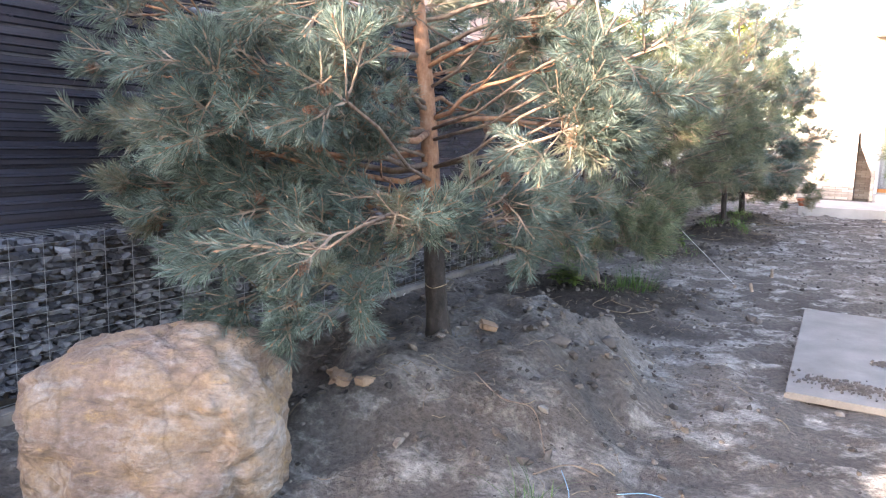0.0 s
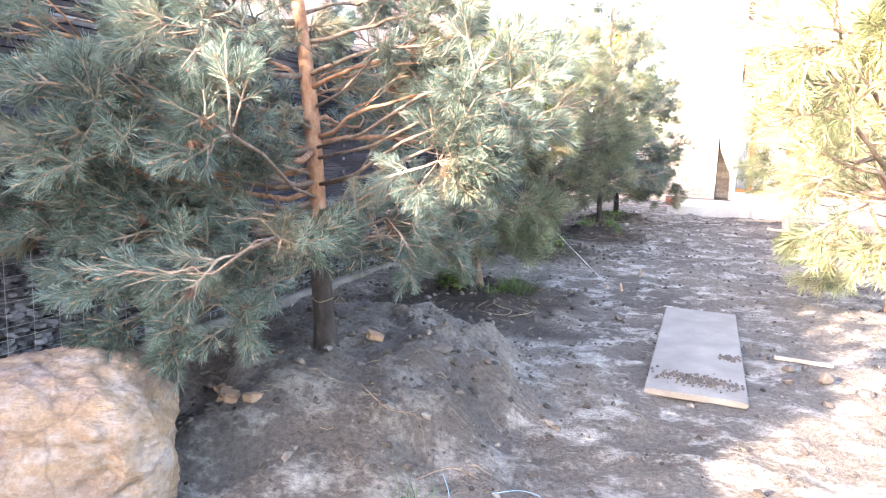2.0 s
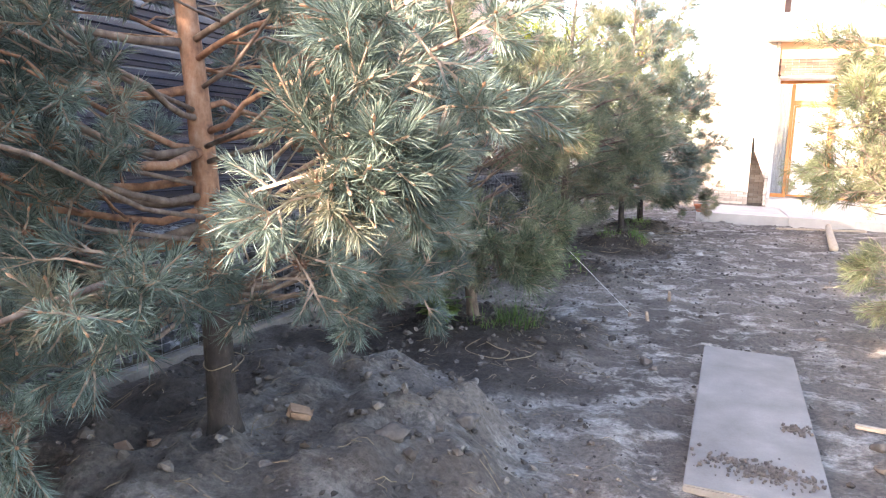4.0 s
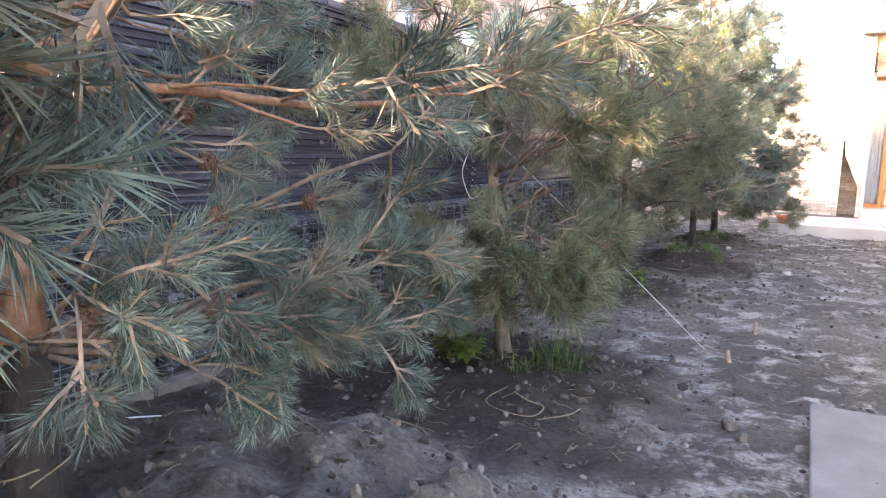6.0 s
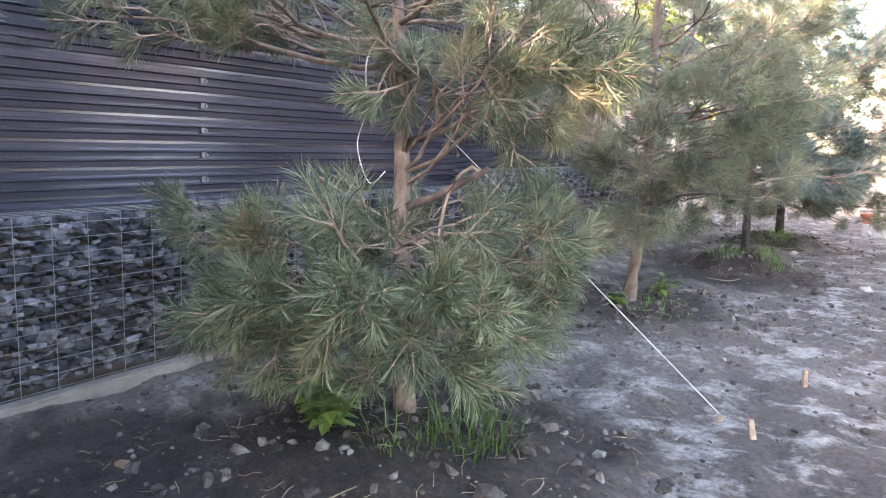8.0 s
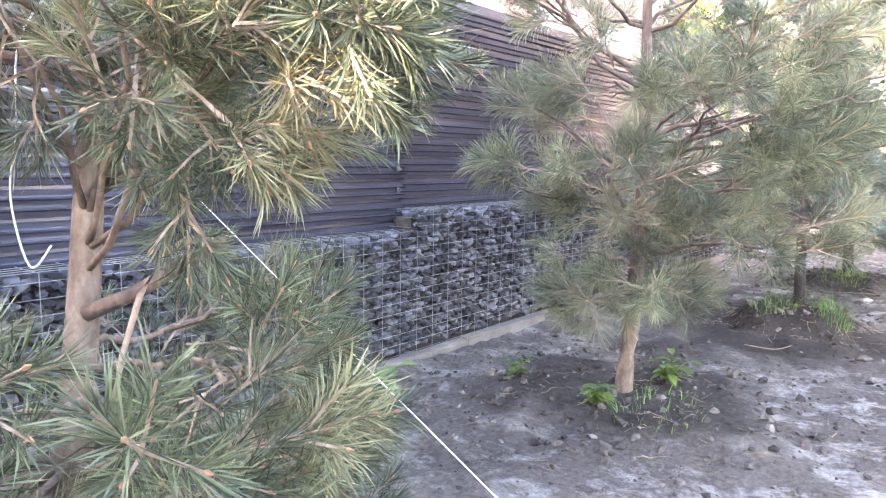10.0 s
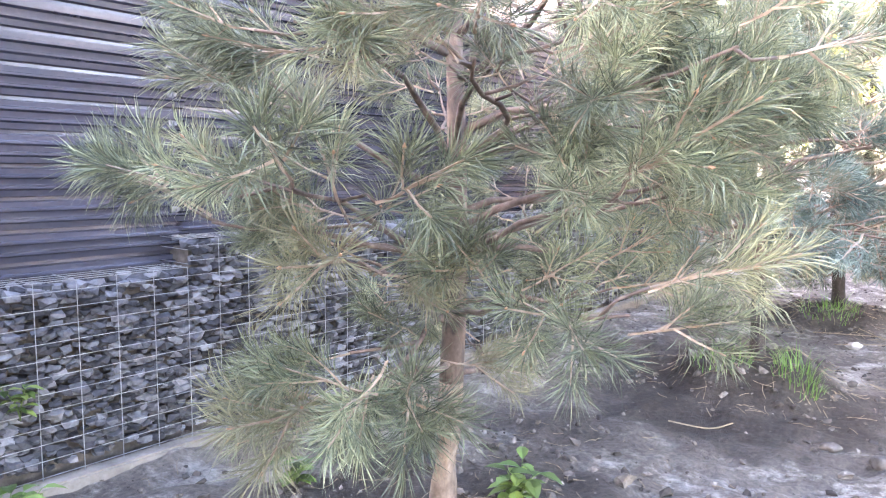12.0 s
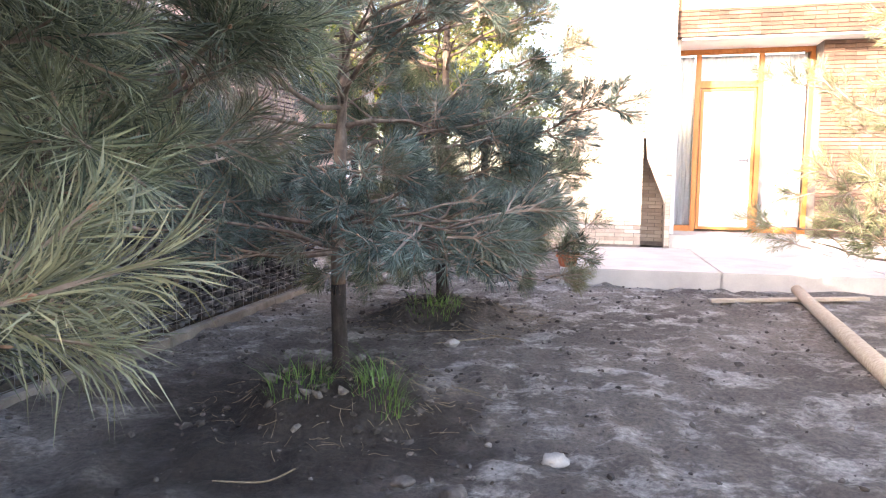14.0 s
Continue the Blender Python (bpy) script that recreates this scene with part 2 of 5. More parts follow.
M["brick_bit"] = mottled("sandy_brick_rubble", [(0.3, (0.17, 0.105, 0.068)), (0.7, (0.28, 0.185, 0.125))], 14, 0.9)
M["cord"] = mottled("pale_nylon_cord", [(0.3, (0.6, 0.58, 0.54)), (0.7, (0.75, 0.73, 0.7))], 60, 0.6, bump_s=0)
M["cord_blue"] = mottled("pale_blue_cord", [(0.3, (0.2, 0.38, 0.52)), (0.7, (0.33, 0.5, 0.62))], 60, 0.6, bump_s=0)
M["grass"] = needle_material("fresh_grass", (0.045, 0.11, 0.02), (0.15, 0.26, 0.06), (0.2, 0.18, 0.08))
M["weed"] = needle_material("bright_weed_leaf", (0.06, 0.11, 0.03), (0.16, 0.23, 0.06), (0.2, 0.24, 0.06))
M["straw"] = mottled("dry_straw", [(0.3, (0.13, 0.095, 0.06)), (0.7, (0.28, 0.22, 0.15))], 30, 0.9, bump_s=0)
M["leaf_yellow"] = needle_material("yellow_green_leaves", (0.12, 0.17, 0.02), (0.36, 0.34, 0.05), (0.45, 0.3, 0.05))
M["pole"] = mottled("grey_concrete_pole", [(0.3, (0.22, 0.22, 0.23)), (0.7, (0.34, 0.34, 0.35))], 5, 0.9)
glass, _n, _l, _b = material("window_glass", 0.03)
_b.inputs["Transmission Weight"].default_value, _b.inputs["IOR"].default_value = 1.0, 1.45
_b.inputs["Base Color"].default_value = (0.9, 0.95, 0.97, 1)
M["glass"] = glass


# ---- building helpers ----
def link_mesh(name, verts, faces, mats, parent=None, label="", smooth=False, index=None):
    me = bpy.data.meshes.new(name)
    me.from_pydata([tuple(v) for v in verts], [], [tuple(f) for f in faces])
    for k in mats:
        me.materials.append(M[k])
    if index is not None:
        me.polygons.foreach_set("material_index", index)
    if smooth:
        me.polygons.foreach_set("use_smooth", [True] * len(me.polygons))
    me.update()
    ob = new(name, me)
    ob.parent = parent
    return tagged(ob, label)


def part(name, bm, mat, parent=None, label="", smooth=False):
    me = bpy.data.meshes.new(name)
    bm.to_mesh(me)
    bm.free()
    me.materials.append(M[mat])
    if smooth:
        me.polygons.foreach_set("use_smooth", [True] * len(me.polygons))
    ob = new(name, me)
    ob.parent = parent
    return tagged(ob, label)


def box(bm, lo, hi, m=None, bevel=0.0):
    r = bmesh.ops.create_cube(bm, size=1)
    vs = r["verts"]
    for v in vs:
        v.co = Vector([lo[i] + (v.co[i] + 0.5) * (hi[i] - lo[i]) for i in range(3)])
    if bevel:
        es = {e for v in vs for e in v.link_edges}
        g = bmesh.ops.bevel(bm, geom=list(es), offset=bevel, segments=2, affect="EDGES")
        vs = list({v for f in g["faces"] for v in f.verts} | {v for v in vs if v.is_valid})
    if m is not None:
        bmesh.ops.transform(bm, matrix=m, verts=vs)
    return vs


def tube_data(points, radii, sides=6, close=True):
    pts = [Vector(p) for p in points]
    verts, faces = [], []
    up = Vector((0.13, 0.31, 0.94))
    for i, p in enumerate(pts):
        t = (pts[min(i + 1, len(pts) - 1)] - pts[max(i - 1, 0)]).normalized()
        a = t.cross(up if abs(t.dot(up)) < 0.95 else Vector((1, 0, 0))).normalized()
        b = t.cross(a)
        for k in range(sides):
            w = 2 * math.pi * k / sides
            verts.append(p + (a * math.cos(w) + b * math.sin(w)) * radii[i])
    for i in range(len(pts) - 1):
        for k in range(sides):
            k2 = (k + 1) % sides
            faces.append((i * sides + k, i * sides + k2, (i + 1) * sides + k2, (i + 1) * sides + k))
    if close:
        faces.append(tuple(range(sides))[::-1])
        faces.append(tuple((len(pts) - 1) * sides + k for k in range(sides)))
    return verts, faces


def tube(name, points, radii, mat, parent=None, sides=6, label=""):
    v, f = tube_data(points, radii, sides)
    return link_mesh(name, v, f, [mat], parent, label, smooth=True)


def rough_stone_bm(rng, size, sub=1, jag=0.25, seed=0.0):
    bm = bmesh.new()
    bmesh.ops.create_icosphere(bm, subdivisions=sub, radius=1.0)
    for v in bm.verts:
        n = noise.noise(v.co * 1.3 + Vector((seed, seed * 1.7, -seed)))
        v.co *= 1 + jag * n * 2 + rng.uniform(-jag, jag) * 0.4
        v.co = Vector((v.co.x * size[0], v.co.y * size[1], v.co.z * size[2]))
    return bm


# ---- plan ----
FENCE_A = radians(7.8)
FD = Vector((math.sin(FENCE_A), math.cos(FENCE_A), 0))
FN = Vector((math.cos(FENCE_A), -math.sin(FENCE_A), 0))
FENCE_0 = Vector((-0.46, 11.8, 0))
FENCE_M = Matrix((( FD.x, FN.x, 0, FENCE_0.x), (FD.y, FN.y, 0, FENCE_0.y), (0, 0, 1, 0), (0, 0, 0, 1)))   # u along, v towards the path
BEDS = [(0.16, 6.5, 0.95, 0.28), (0.5, 9.0, 0.75, 0.07), (0.85, 11.9, 0.7, 0.03), (1.46, 14.2, 0.42, 0.15), (1.75, 16.45, 0.5, 0.12)]

DARK_PATCHES = [(-0.48, 6.42, 0.75, 0.75), (-0.58, 7.6, 0.8, 0.9), (-0.25, 8.3, 0.75, 1), (0.55, 8.85, 1.0, 1), (0.7, 8.2, 0.7, 0.9), (0.8, 11.85, 0.85, 0.9), (1.35, 13.85, 0.95, 1), (1.15, 14.5, 0.8, 1), (1.7, 16.4, 0.75, 1), (0.9, 13.0, 0.5, 0.8), (0.32, 6.34, 1.0, 0.3), (0.87, 5.85, 0.8, 0.14), (0.57, 7.5, 0.5, 0.3)]   # patches of darker soil: x, y, radius, strength


def ground_z(x, y):
    z = 0.03 * noise.noise(Vector((x * 0.9, y * 0.9, 3))) + 0.022 * noise.noise(Vector((x * 2.9, y * 2.9, 7))) + 0.02 * noise.noise(Vector((x * 6.3, y * 6.3, 1))) + 0.016 * noise.noise(Vector((x * 13, y * 13, 4)))
    z += 0.03 * max(0.0, noise.noise(Vector((x * 4.4, y * 4.4, 31))) - 0.12) - 0.028 * max(0.0, noise.noise(Vector((x * 5.2, y * 5.2, 37))) - 0.2)
    for bx, by, r, h in BEDS:
        d = math.hypot(x - bx, (y - by) * (0.8 if h > 0.25 else 1.0)) / r
        d += 0.18 * noise.noise(Vector((x * 3, y * 3, 12)))
        if d < 1.4:
            k = max(0.0, min(1.0, (1.25 - d) / 0.7))
            z += h * k * k * (3 - 2 * k)
            if h > 0.2:
                z += k * (0.05 * noise.noise(Vector((x * 3.7, y * 3.7, 21))) + 0.04 * noise.noise(Vector((x * 9, y * 9, 22))) + 0.03 * abs(noise.noise(Vector((x * 6, y * 6, 25)))) + 0.018 * noise.noise(Vector((x * 17, y * 17, 27))))
    far = max(0.0, math.hypot(x - 1.5, y - 10) - 14)
    return z if far < 30 else z - 0.02


def ground():
    def axis(lo, hi, step, reach):
        a = list(np.arange(lo, hi + 1e-6, step))
        g = step
        while a[-1] < reach:
            g *= 1.35
            a.append(a[-1] + g)
        g = step
        while a[0] > -reach:
            g *= 1.35
            a.insert(0, a[0] - g)
        return a
    xs, ys = axis(-1.5, 4.6, 0.034, 700), axis(2.6, 19.0, 0.034, 900)
    nx, ny = len(xs), len(ys)
    verts = [(x, y, ground_z(x, y)) for y in ys for x in xs]
    faces = [(j * nx + i, j * nx + i + 1, (j + 1) * nx + i + 1, (j + 1) * nx + i) for j in range(ny - 1) for i in range(nx - 1)]
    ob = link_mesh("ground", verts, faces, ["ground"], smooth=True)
    at = ob.data.attributes.new("dark_soil", "FLOAT", "POINT")
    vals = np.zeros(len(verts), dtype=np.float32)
    for n, (x, y, z) in enumerate(verts):
        if -2 < x < 5 and 3 < y < 20:
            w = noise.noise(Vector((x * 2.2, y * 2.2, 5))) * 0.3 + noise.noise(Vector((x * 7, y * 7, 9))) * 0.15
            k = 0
            for bx, by, r, darkness in DARK_PATCHES:
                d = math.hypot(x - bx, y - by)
                k = max(k, darkness * min(1.0, max(0.0, (r - d + w) / 0.35)))
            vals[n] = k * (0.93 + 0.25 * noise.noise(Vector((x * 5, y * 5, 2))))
            # pale dried crust along the trodden lane
            lane = max(0.0, 1 - abs(x - 1.95 - max(0.0, y - 12) * 0.25) / 1.1) * min(1.0, max(0.0, (y - 5.6) / 1.2))
            vals[n] -= 1.1 * lane * max(0.0, 1 - 2 * k) * max(0.0, 0.55 + w)
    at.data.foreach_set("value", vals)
    tagged(ob, "grey trodden dry soil with pale sandy patches", "ground", kind="structure")


ground()


# ---- gabion wall and steel fence ----
def gabion():
    rng = random.Random(5)
    g = new("gabion_wall")
    g.matrix_world = FENCE_M
    tagged(g, "low gabion wall of grey rubble in galvanised wire mesh", "gabion wall")
    U0, U1, STEP = -13.0, 6.1, 0.055
    top = lambda u: 0.775 if u < STEP else 0.895
    base = 0.06
    # dark backing so that no daylight shows between the stones
    bm = bmesh.new()
    box(bm, (U0, -0.3, -0.1), (STEP, -0.1, 0.725))
    box(bm, (STEP + 0.06, -0.3, -0.1), (U1, -0.1, 0.845))
    part("rubble_core", bm, "soil_dark", g)
    shapes = []
    for k in range(10):
        bm = bmesh.new()
        bmesh.ops.create_cube(bm, size=1.0)
        for e in range(3):
            n = Vector((rng.uniform(-1, 1), rng.uniform(0.2, 1), rng.uniform(-1, 1))).normalized()
            cut = bmesh.ops.bisect_plane(bm, geom=bm.verts[:] + bm.edges[:] + bm.faces[:], plane_co=n * rng.uniform(0.4, 0.52), plane_no=n, clear_outer=True)
            rim = [q for q in cut["geom_cut"] if isinstance(q, bmesh.types.BMEdge)]
            if rim:
                bmesh.ops.contextual_create(bm, geom=rim)
        for v in bm.verts:
            v.co = Vector((v.co.x * 0.054 * rng.uniform(0.8, 1.15), v.co.y * 0.05, v.co.z * 0.026 * rng.uniform(0.75, 1.2)))
        me = bpy.data.meshes.new("stone")
        bm.to_mesh(me)
        bm.free()
        me.materials.append(M["gravel_stone"])
        shapes.append(me)
    sv = [[v.co.copy() for v in me.vertices] for me in shapes]
    sf = [[tuple(p.vertices) for p in me.polygons] for me in shapes]
    verts, faces = [], []
    own = 0
    z = base + 0.02
    row = 0
    while z < 0.87:
        u = U0 + rng.uniform(0, 0.05)
        while u < U1:
            if z < top(u - 0.035) - 0.02:
                s = rng.uniform(0.5, 1.12)
                m = Matrix.Translation((u, -0.05 + rng.uniform(-0.034, 0.016), z + rng.uniform(-0.012, 0.012))) @ Euler((rng.uniform(-0.35, 0.35), rng.uniform(-0.3, 0.3), rng.uniform(-0.5, 0.5))).to_matrix().to_4x4() @ Matrix.Scale(s, 4)
                k = rng.randrange(10)
                if -0.42 < u < 0.1 and own < 300:
                    ob = new("stone", shapes[k])
                    ob.parent, ob.matrix_basis = g, m
                    own += 1
                elif u > -9.8:
                    o = len(verts)
                    verts += [m @ c for c in sv[k]]
                    faces += [tuple(i + o for i in f) for f in sf[k]]
            u += rng.uniform(0.034, 0.052)
        z += 0.027
        row += 1
    # stones lying on top
    u = -9.8
    while u < U1:
        for v in (-0.1, -0.17):
            k = rng.randrange(10)
            m = Matrix.Translation((u + rng.uniform(-0.02, 0.02), v, top(u - 0.05) - 0.035)) @ Euler((rng.uniform(-0.5, 0.5), 0, rng.uniform(0, 3))).to_matrix().to_4x4()
            o = len(verts)
            verts += [m @ c for c in sv[k]]
            faces += [tuple(i + o for i in f) for f in sf[k]]
        u += 0.07
    ob = link_mesh("rubble_fill", verts, faces, ["gravel"], g)
    tagged(ob, kind="stuff")
    w = 0.0013
    upright = {}
    for n in range(int((U1 - U0) / 0.15)):
        u = U1 - 0.05 - 0.15 * n
        t = top(u)
        if t not in upright:
            bm = bmesh.new()
            box(bm, (-w, -w, 0.03), (w, w, t))
            box(bm, (-w, -0.25, t - w), (w, w, t + w))
            me = bpy.data.meshes.new("upright_wire")
            bm.to_mesh(me)
            bm.free()
            me.materials.append(M["wire"])
            upright[t] = me
        ob = new("upright_wire", upright[t])
        ob.parent, ob.matrix_basis = g, pose(u, 0.004, 0)
    for n in range(14):
        zz = 0.06 + 0.062 * n
        lo = U0 if zz < 0.775 else STEP
        bm = bmesh.new()
        box(bm, (lo, -w, zz - w), (U1, w, zz + w), pose(0, 0.008, 0))
        part("line_wire", bm, "wire", g)
    for lo, hi, t in ((U0, STEP, 0.778), (STEP, U1, 0.898)):
        for v in (0.0, -0.05, -0.1, -0.15):
            bm = bmesh.new()
            box(bm, (lo, v - w, t - w), (hi, v + w, t + w))
            part("line_wire", bm, "wire", g)
    for zz in (0.79, 0.85, 0.893):
        bm = bmesh.new()
        box(bm, (STEP - w, -0.25, zz - w), (STEP + w, 0, zz + w))
        part("end_wire", bm, "wire", g)
    # concrete footing strip along the foot
    c = new("concrete_kerb")
    c.matrix_world = FENCE_M
    tagged(c, "rough concrete footing strip under the gabion wall", "kerb", kind="structure")
    u = U0
    while u < U1:
        L = min(1.5, U1 - u)
        bm = bmesh.new()
        box(bm, (u + 0.004, -0.02, -0.12), (u + L - 0.004, 0.06, 0.045 + 0.012 * noise.noise(Vector((u, 0, 0)))), bevel=0.008)
        part("kerb_length", bm, "kerb", c)
        u += L


def steel_fence():
    prof = [(0, 0.0), (0.004, 0.026), (0.026, 0.03), (0.033, 0.046), (0.041, 0.047), (0.046, 0.022), (0.068, 0.026), (0.075, 0.046), (0.083, 0.047), (0.088, 0.022), (0.107, 0.024), (0.112, 0.0), (0.125, 0.0)]
    first = None
    u = -13.0
    seams = [-12.0, -9.6, -7.2, -4.8, -2.3, 0.16, 2.6, 4.4, 6.1]
    for a, b in zip(seams[:-1], seams[1:]):
        f = new("fence_panel")
        f.matrix_world = FENCE_M
        tagged(f, "dark anthracite ribbed steel fence panel above the gabion", "fence panel", "fence panels")
        lo = 0.70 if b < 0.3 else 0.84
        top = 2.17
        verts, faces, pts = [], [], []
        z = lo
        while z < top - 0.01:
            pts += [(z + dz, d) for dz, d in prof[:-1]]
            z += 0.125
        pts.append((z, 0.0))
        for z, d in pts:
            verts += [(a, -0.25 + d, z), (b + 0.03, -0.25 + d + 0.001, z)]
        k = len(pts)
        for z, d in pts:
            verts += [(a, -0.253 + d, z), (b + 0.03, -0.253 + d, z)]
        for i in range(k - 1):
            faces.append((2 * i, 2 * i + 1, 2 * i + 3, 2 * i + 2))
            faces.append((2 * (k + i), 2 * (k + i) + 2, 2 * (k + i) + 3, 2 * (k + i) + 1))
        faces += [(0, 2 * k, 2 * k + 1, 1), (2 * k - 2, 2 * k - 1, 4 * k - 1, 4 * k - 2)]
        link_mesh("sheet", verts, faces, ["fence"], f)
        bm = bmesh.new()
        box(bm, (a, -0.262, top), (b - 0.004, -0.2, z + 0.018), bevel=0.004)
        part("cap_rail", bm, "fence", f)
        bm = bmesh.new()
        box(bm, (b - 0.03, -0.31, 0.0), (b + 0.03, -0.256, top))
        part("post", bm, "fence", f)
        zz = lo + 0.058
        while zz < top:
            bm = bmesh.new()
            bmesh.ops.create_cone(bm, segments=8, radius1=0.011, radius2=0.008, depth=0.008, cap_ends=True, matrix=pose(b - 0.02, -0.212, zz, -90))
            box(bm, (b - 0.05, -0.222, zz - 0.013), (b - 0.02, -0.2145, zz + 0.013))
            part("bolt", bm, "bolt", f, "zinc bolt with a square washer")
            zz += 0.125


gabion()
steel_fence()


# ---- neighbouring houses behind the fence ----
def neighbour(u0, u1, v0, v1, h, label):
    house = new("neighbour_house")
    house.matrix_world = FENCE_M
    tagged(house, label, "house")
    bm = bmesh.new()
    box(bm, (u0, v0, -0.2), (u1, v1, h))
    part("wall", bm, "pink", house)
    bm = bmesh.new()
    box(bm, (u0 - 0.05, v0 - 0.3, h), (u1 + 0.05, v1 + 0.02, h + 0.16), bevel=0.02)
    part("roof", bm, "roof", house)
    n = int((u1 - u0) / 3.2)
    for i in range(n):
        c = u0 + (i + 0.5) * (u1 - u0) / n
        for z in (1.0, 3.4):
            if z + 1.3 < h:
                win = new("window")
                win.parent = house
                bm = bmesh.new()
                for lo, hi in (((c - 0.6, v1 + 0.002, z), (c - 0.52, v1 + 0.05, z + 1.3)), ((c + 0.52, v1 + 0.002, z), (c + 0.6, v1 + 0.05, z + 1.3)), ((c - 0.52, v1 + 0.002, z), (c + 0.52, v1 + 0.05, z + 0.08)), ((c - 0.52, v1 + 0.002, z + 1.22), (c + 0.52, v1 + 0.05, z + 1.3))):
                    box(bm, lo, hi)
                part("frame", bm, "white", win)
                bm = bmesh.new()
                box(bm, (c - 0.52, v1 + 0.004, z + 0.08), (c + 0.52, v1 + 0.02, z + 1.22))
                part("pane", bm, "glass", win)


# Out of view: inferred from the lane's shade edge, ends tuned to shade pines.
neighbour(-15.7, -0.9, -10.0, -3.25, 4.44, "unseen house behind the fence, sized to shade the lane and pines")
# Unseen block, added to keep the sun off the pine tops.
neighbour(-9.6, -4.2, -10.0, -3.22, 5.1, "unseen taller block added behind the fence to shade the pines")
neighbour(3.0, 24.0, -14.0, -6.0, 6.6, "salmon plastered house beyond the steel fence")


# ---- villa at the end of the path ----
VA = radians(-10)
VILLA_M = Matrix.Translation((3.93, 20.6, 0.04)) @ Matrix.Rotation(VA, 4, "Z")   # u along the front, v into the house


def brick_face(name, u0, u1, z0, z1, v, parent, mat, seed, length=0.25, height=0.052, holes=()):
    rng = random.Random(seed)
    verts, faces = [], []
    z = z0
    row = 0
    while z < z1 - 0.01:
        h = min(height, z1 - z)
        u = u0 - (length / 2 if row % 2 else 0)
        while u < u1 - 0.01:
            a, b = max(u, u0) + 0.004, min(u + length, u1) - 0.004
            mid, zm = (a + b) / 2, z + h / 2
            if b - a > 0.02 and not any(p <= mid <= q and r <= zm <= s for p, q, r, s in holes):
                p = v - 0.014 - rng.uniform(0, 0.006)
                o = len(verts)
                verts += [(a, p, z + 0.004), (b, p, z + 0.004), (b, p, z + h - 0.004), (a, p, z + h - 0.004), (a, v, z), (b, v, z), (b, v, z + h), (a, v, z + h)]
                faces += [tuple(o + i for i in f) for f in ((0, 1, 2, 3), (4, 5, 1, 0), (5, 6, 2, 1), (6, 7, 3, 2), (7, 4, 0, 3))]
            u += length
        z += height
        row += 1
    return tagged(link_mesh(name, verts, faces, [mat], parent), kind="stuff")


def villa():
    v = new("villa")
    v.matrix_world = VILLA_M
    tagged(v, "pale brick villa with a recessed glazed entrance and orange frames", "house")

    def block(name, lo, hi, mat, bevel=0.0, label="", parent=None):
        bm = bmesh.new()
        box(bm, lo, hi, bevel=bevel)
        return part(name, bm, mat, parent or v, label)
    # brick pier, with a narrow set-back strip beside the entrance
    w = block("wall", (-0.99, 0, 0.1), (0.1, 2.6, 6.6), "mortar", label="pale brick pier")
    brick_face("brickwork", -0.99, 0.1, 0.16, 6.6, 0.0, w, "brick_pale", 1)
    w = block("wall", (0.1, 0.02, 1.58), (0.40, 2.6, 6.6), "mortar", label="pale brick strip beside the pier")
    brick_face("brickwork", 0.1, 0.40, 1.58, 6.6, 0.02, w, "brick_pale", 2, 0.19)
    w = block("wall", (0.40, 0.02, 0.1), (0.47, 2.6, 6.6), "mortar")
    brick_face("brickwork", 0.40, 0.47, 0.16, 6.6, 0.02, w, "brick_pale", 6, 0.19)
    w = block("niche_back", (0.1, 0.62, 0.1), (0.40, 2.6, 1.58), "mortar", label="brick back of a narrow niche")
    brick_face("brickwork", 0.1, 0.40, 0.16, 1.58, 0.62, w, "brick_pale", 7, 0.19)
    # Invented filler: its slanted edge shapes the niche's shade into a taper.
    for pts in (((0.40, 0.72), (0.40, 1.58), (0.13, 1.58), (0.15, 1.32)),):
        bm = bmesh.new()
        front = [bm.verts.new((u, 0.01, z)) for u, z in pts]
        back = [bm.verts.new((u, 0.62, z)) for u, z in pts]
        bm.faces.new(front)
        bm.faces.new(back[::-1])
        for i in range(len(pts)):
            j = (i + 1) % len(pts)
            bm.faces.new((front[j], front[i], back[i], back[j]))
        bmesh.ops.recalc_face_normals(bm, faces=bm.faces)
        part("niche_haunch", bm, "brick_pale", v)
    # band, cornice and upper storey over the entrance
    w = block("lintel", (0.47, 0.1, 2.88), (7.5, 1.2, 3.22), "mortar", label="brown brick band over the entrance")
    brick_face("brickwork", 0.47, 7.5, 2.88, 3.22, 0.1, w, "brick_brown", 3)
    block("lintel_face", (0.47, 0.08, 3.22), (7.5, 1.2, 3.56), "orange_plaster", label="apricot plaster band")
    block("canopy", (0.2, -0.35, 3.56), (7.5, 1.4, 4.02), "white", 0.01, "white projecting cornice slab")
    block("upper_wall", (0.47, 0.9, 4.02), (7.5, 2.6, 4.3), "white")
    block("upper_wall", (0.47, 0.9, 6.0), (7.5, 2.6, 6.6), "white")
    for i, u in enumerate((0.47, 1.9, 3.4, 4.9, 6.4)):
        block("upper_post", (u, 0.9, 4.3), (u + 0.12, 1.0, 6.0), "roof")
        block("upper_pane", (u + 0.12, 0.94, 4.3), (u + 1.43 if i else u + 1.43, 0.96, 6.0), "glass")
    block("upper_back", (0.47, 2.4, 4.3), (7.5, 2.6, 6.0), "curtain")
    block("roof", (-1.2, -0.4, 6.6), (7.8, 9.0, 6.8), "roof", 0.02)
    block("side_wall", (-0.99, 2.6, -0.1), (-0.7, 9.0, 6.6), "white")
    # recessed entrance
    D = 0.95
    block("porch_floor", (0.47, 0.1, -0.1), (7.5, 3.2, 0.30), "paving", 0.006)
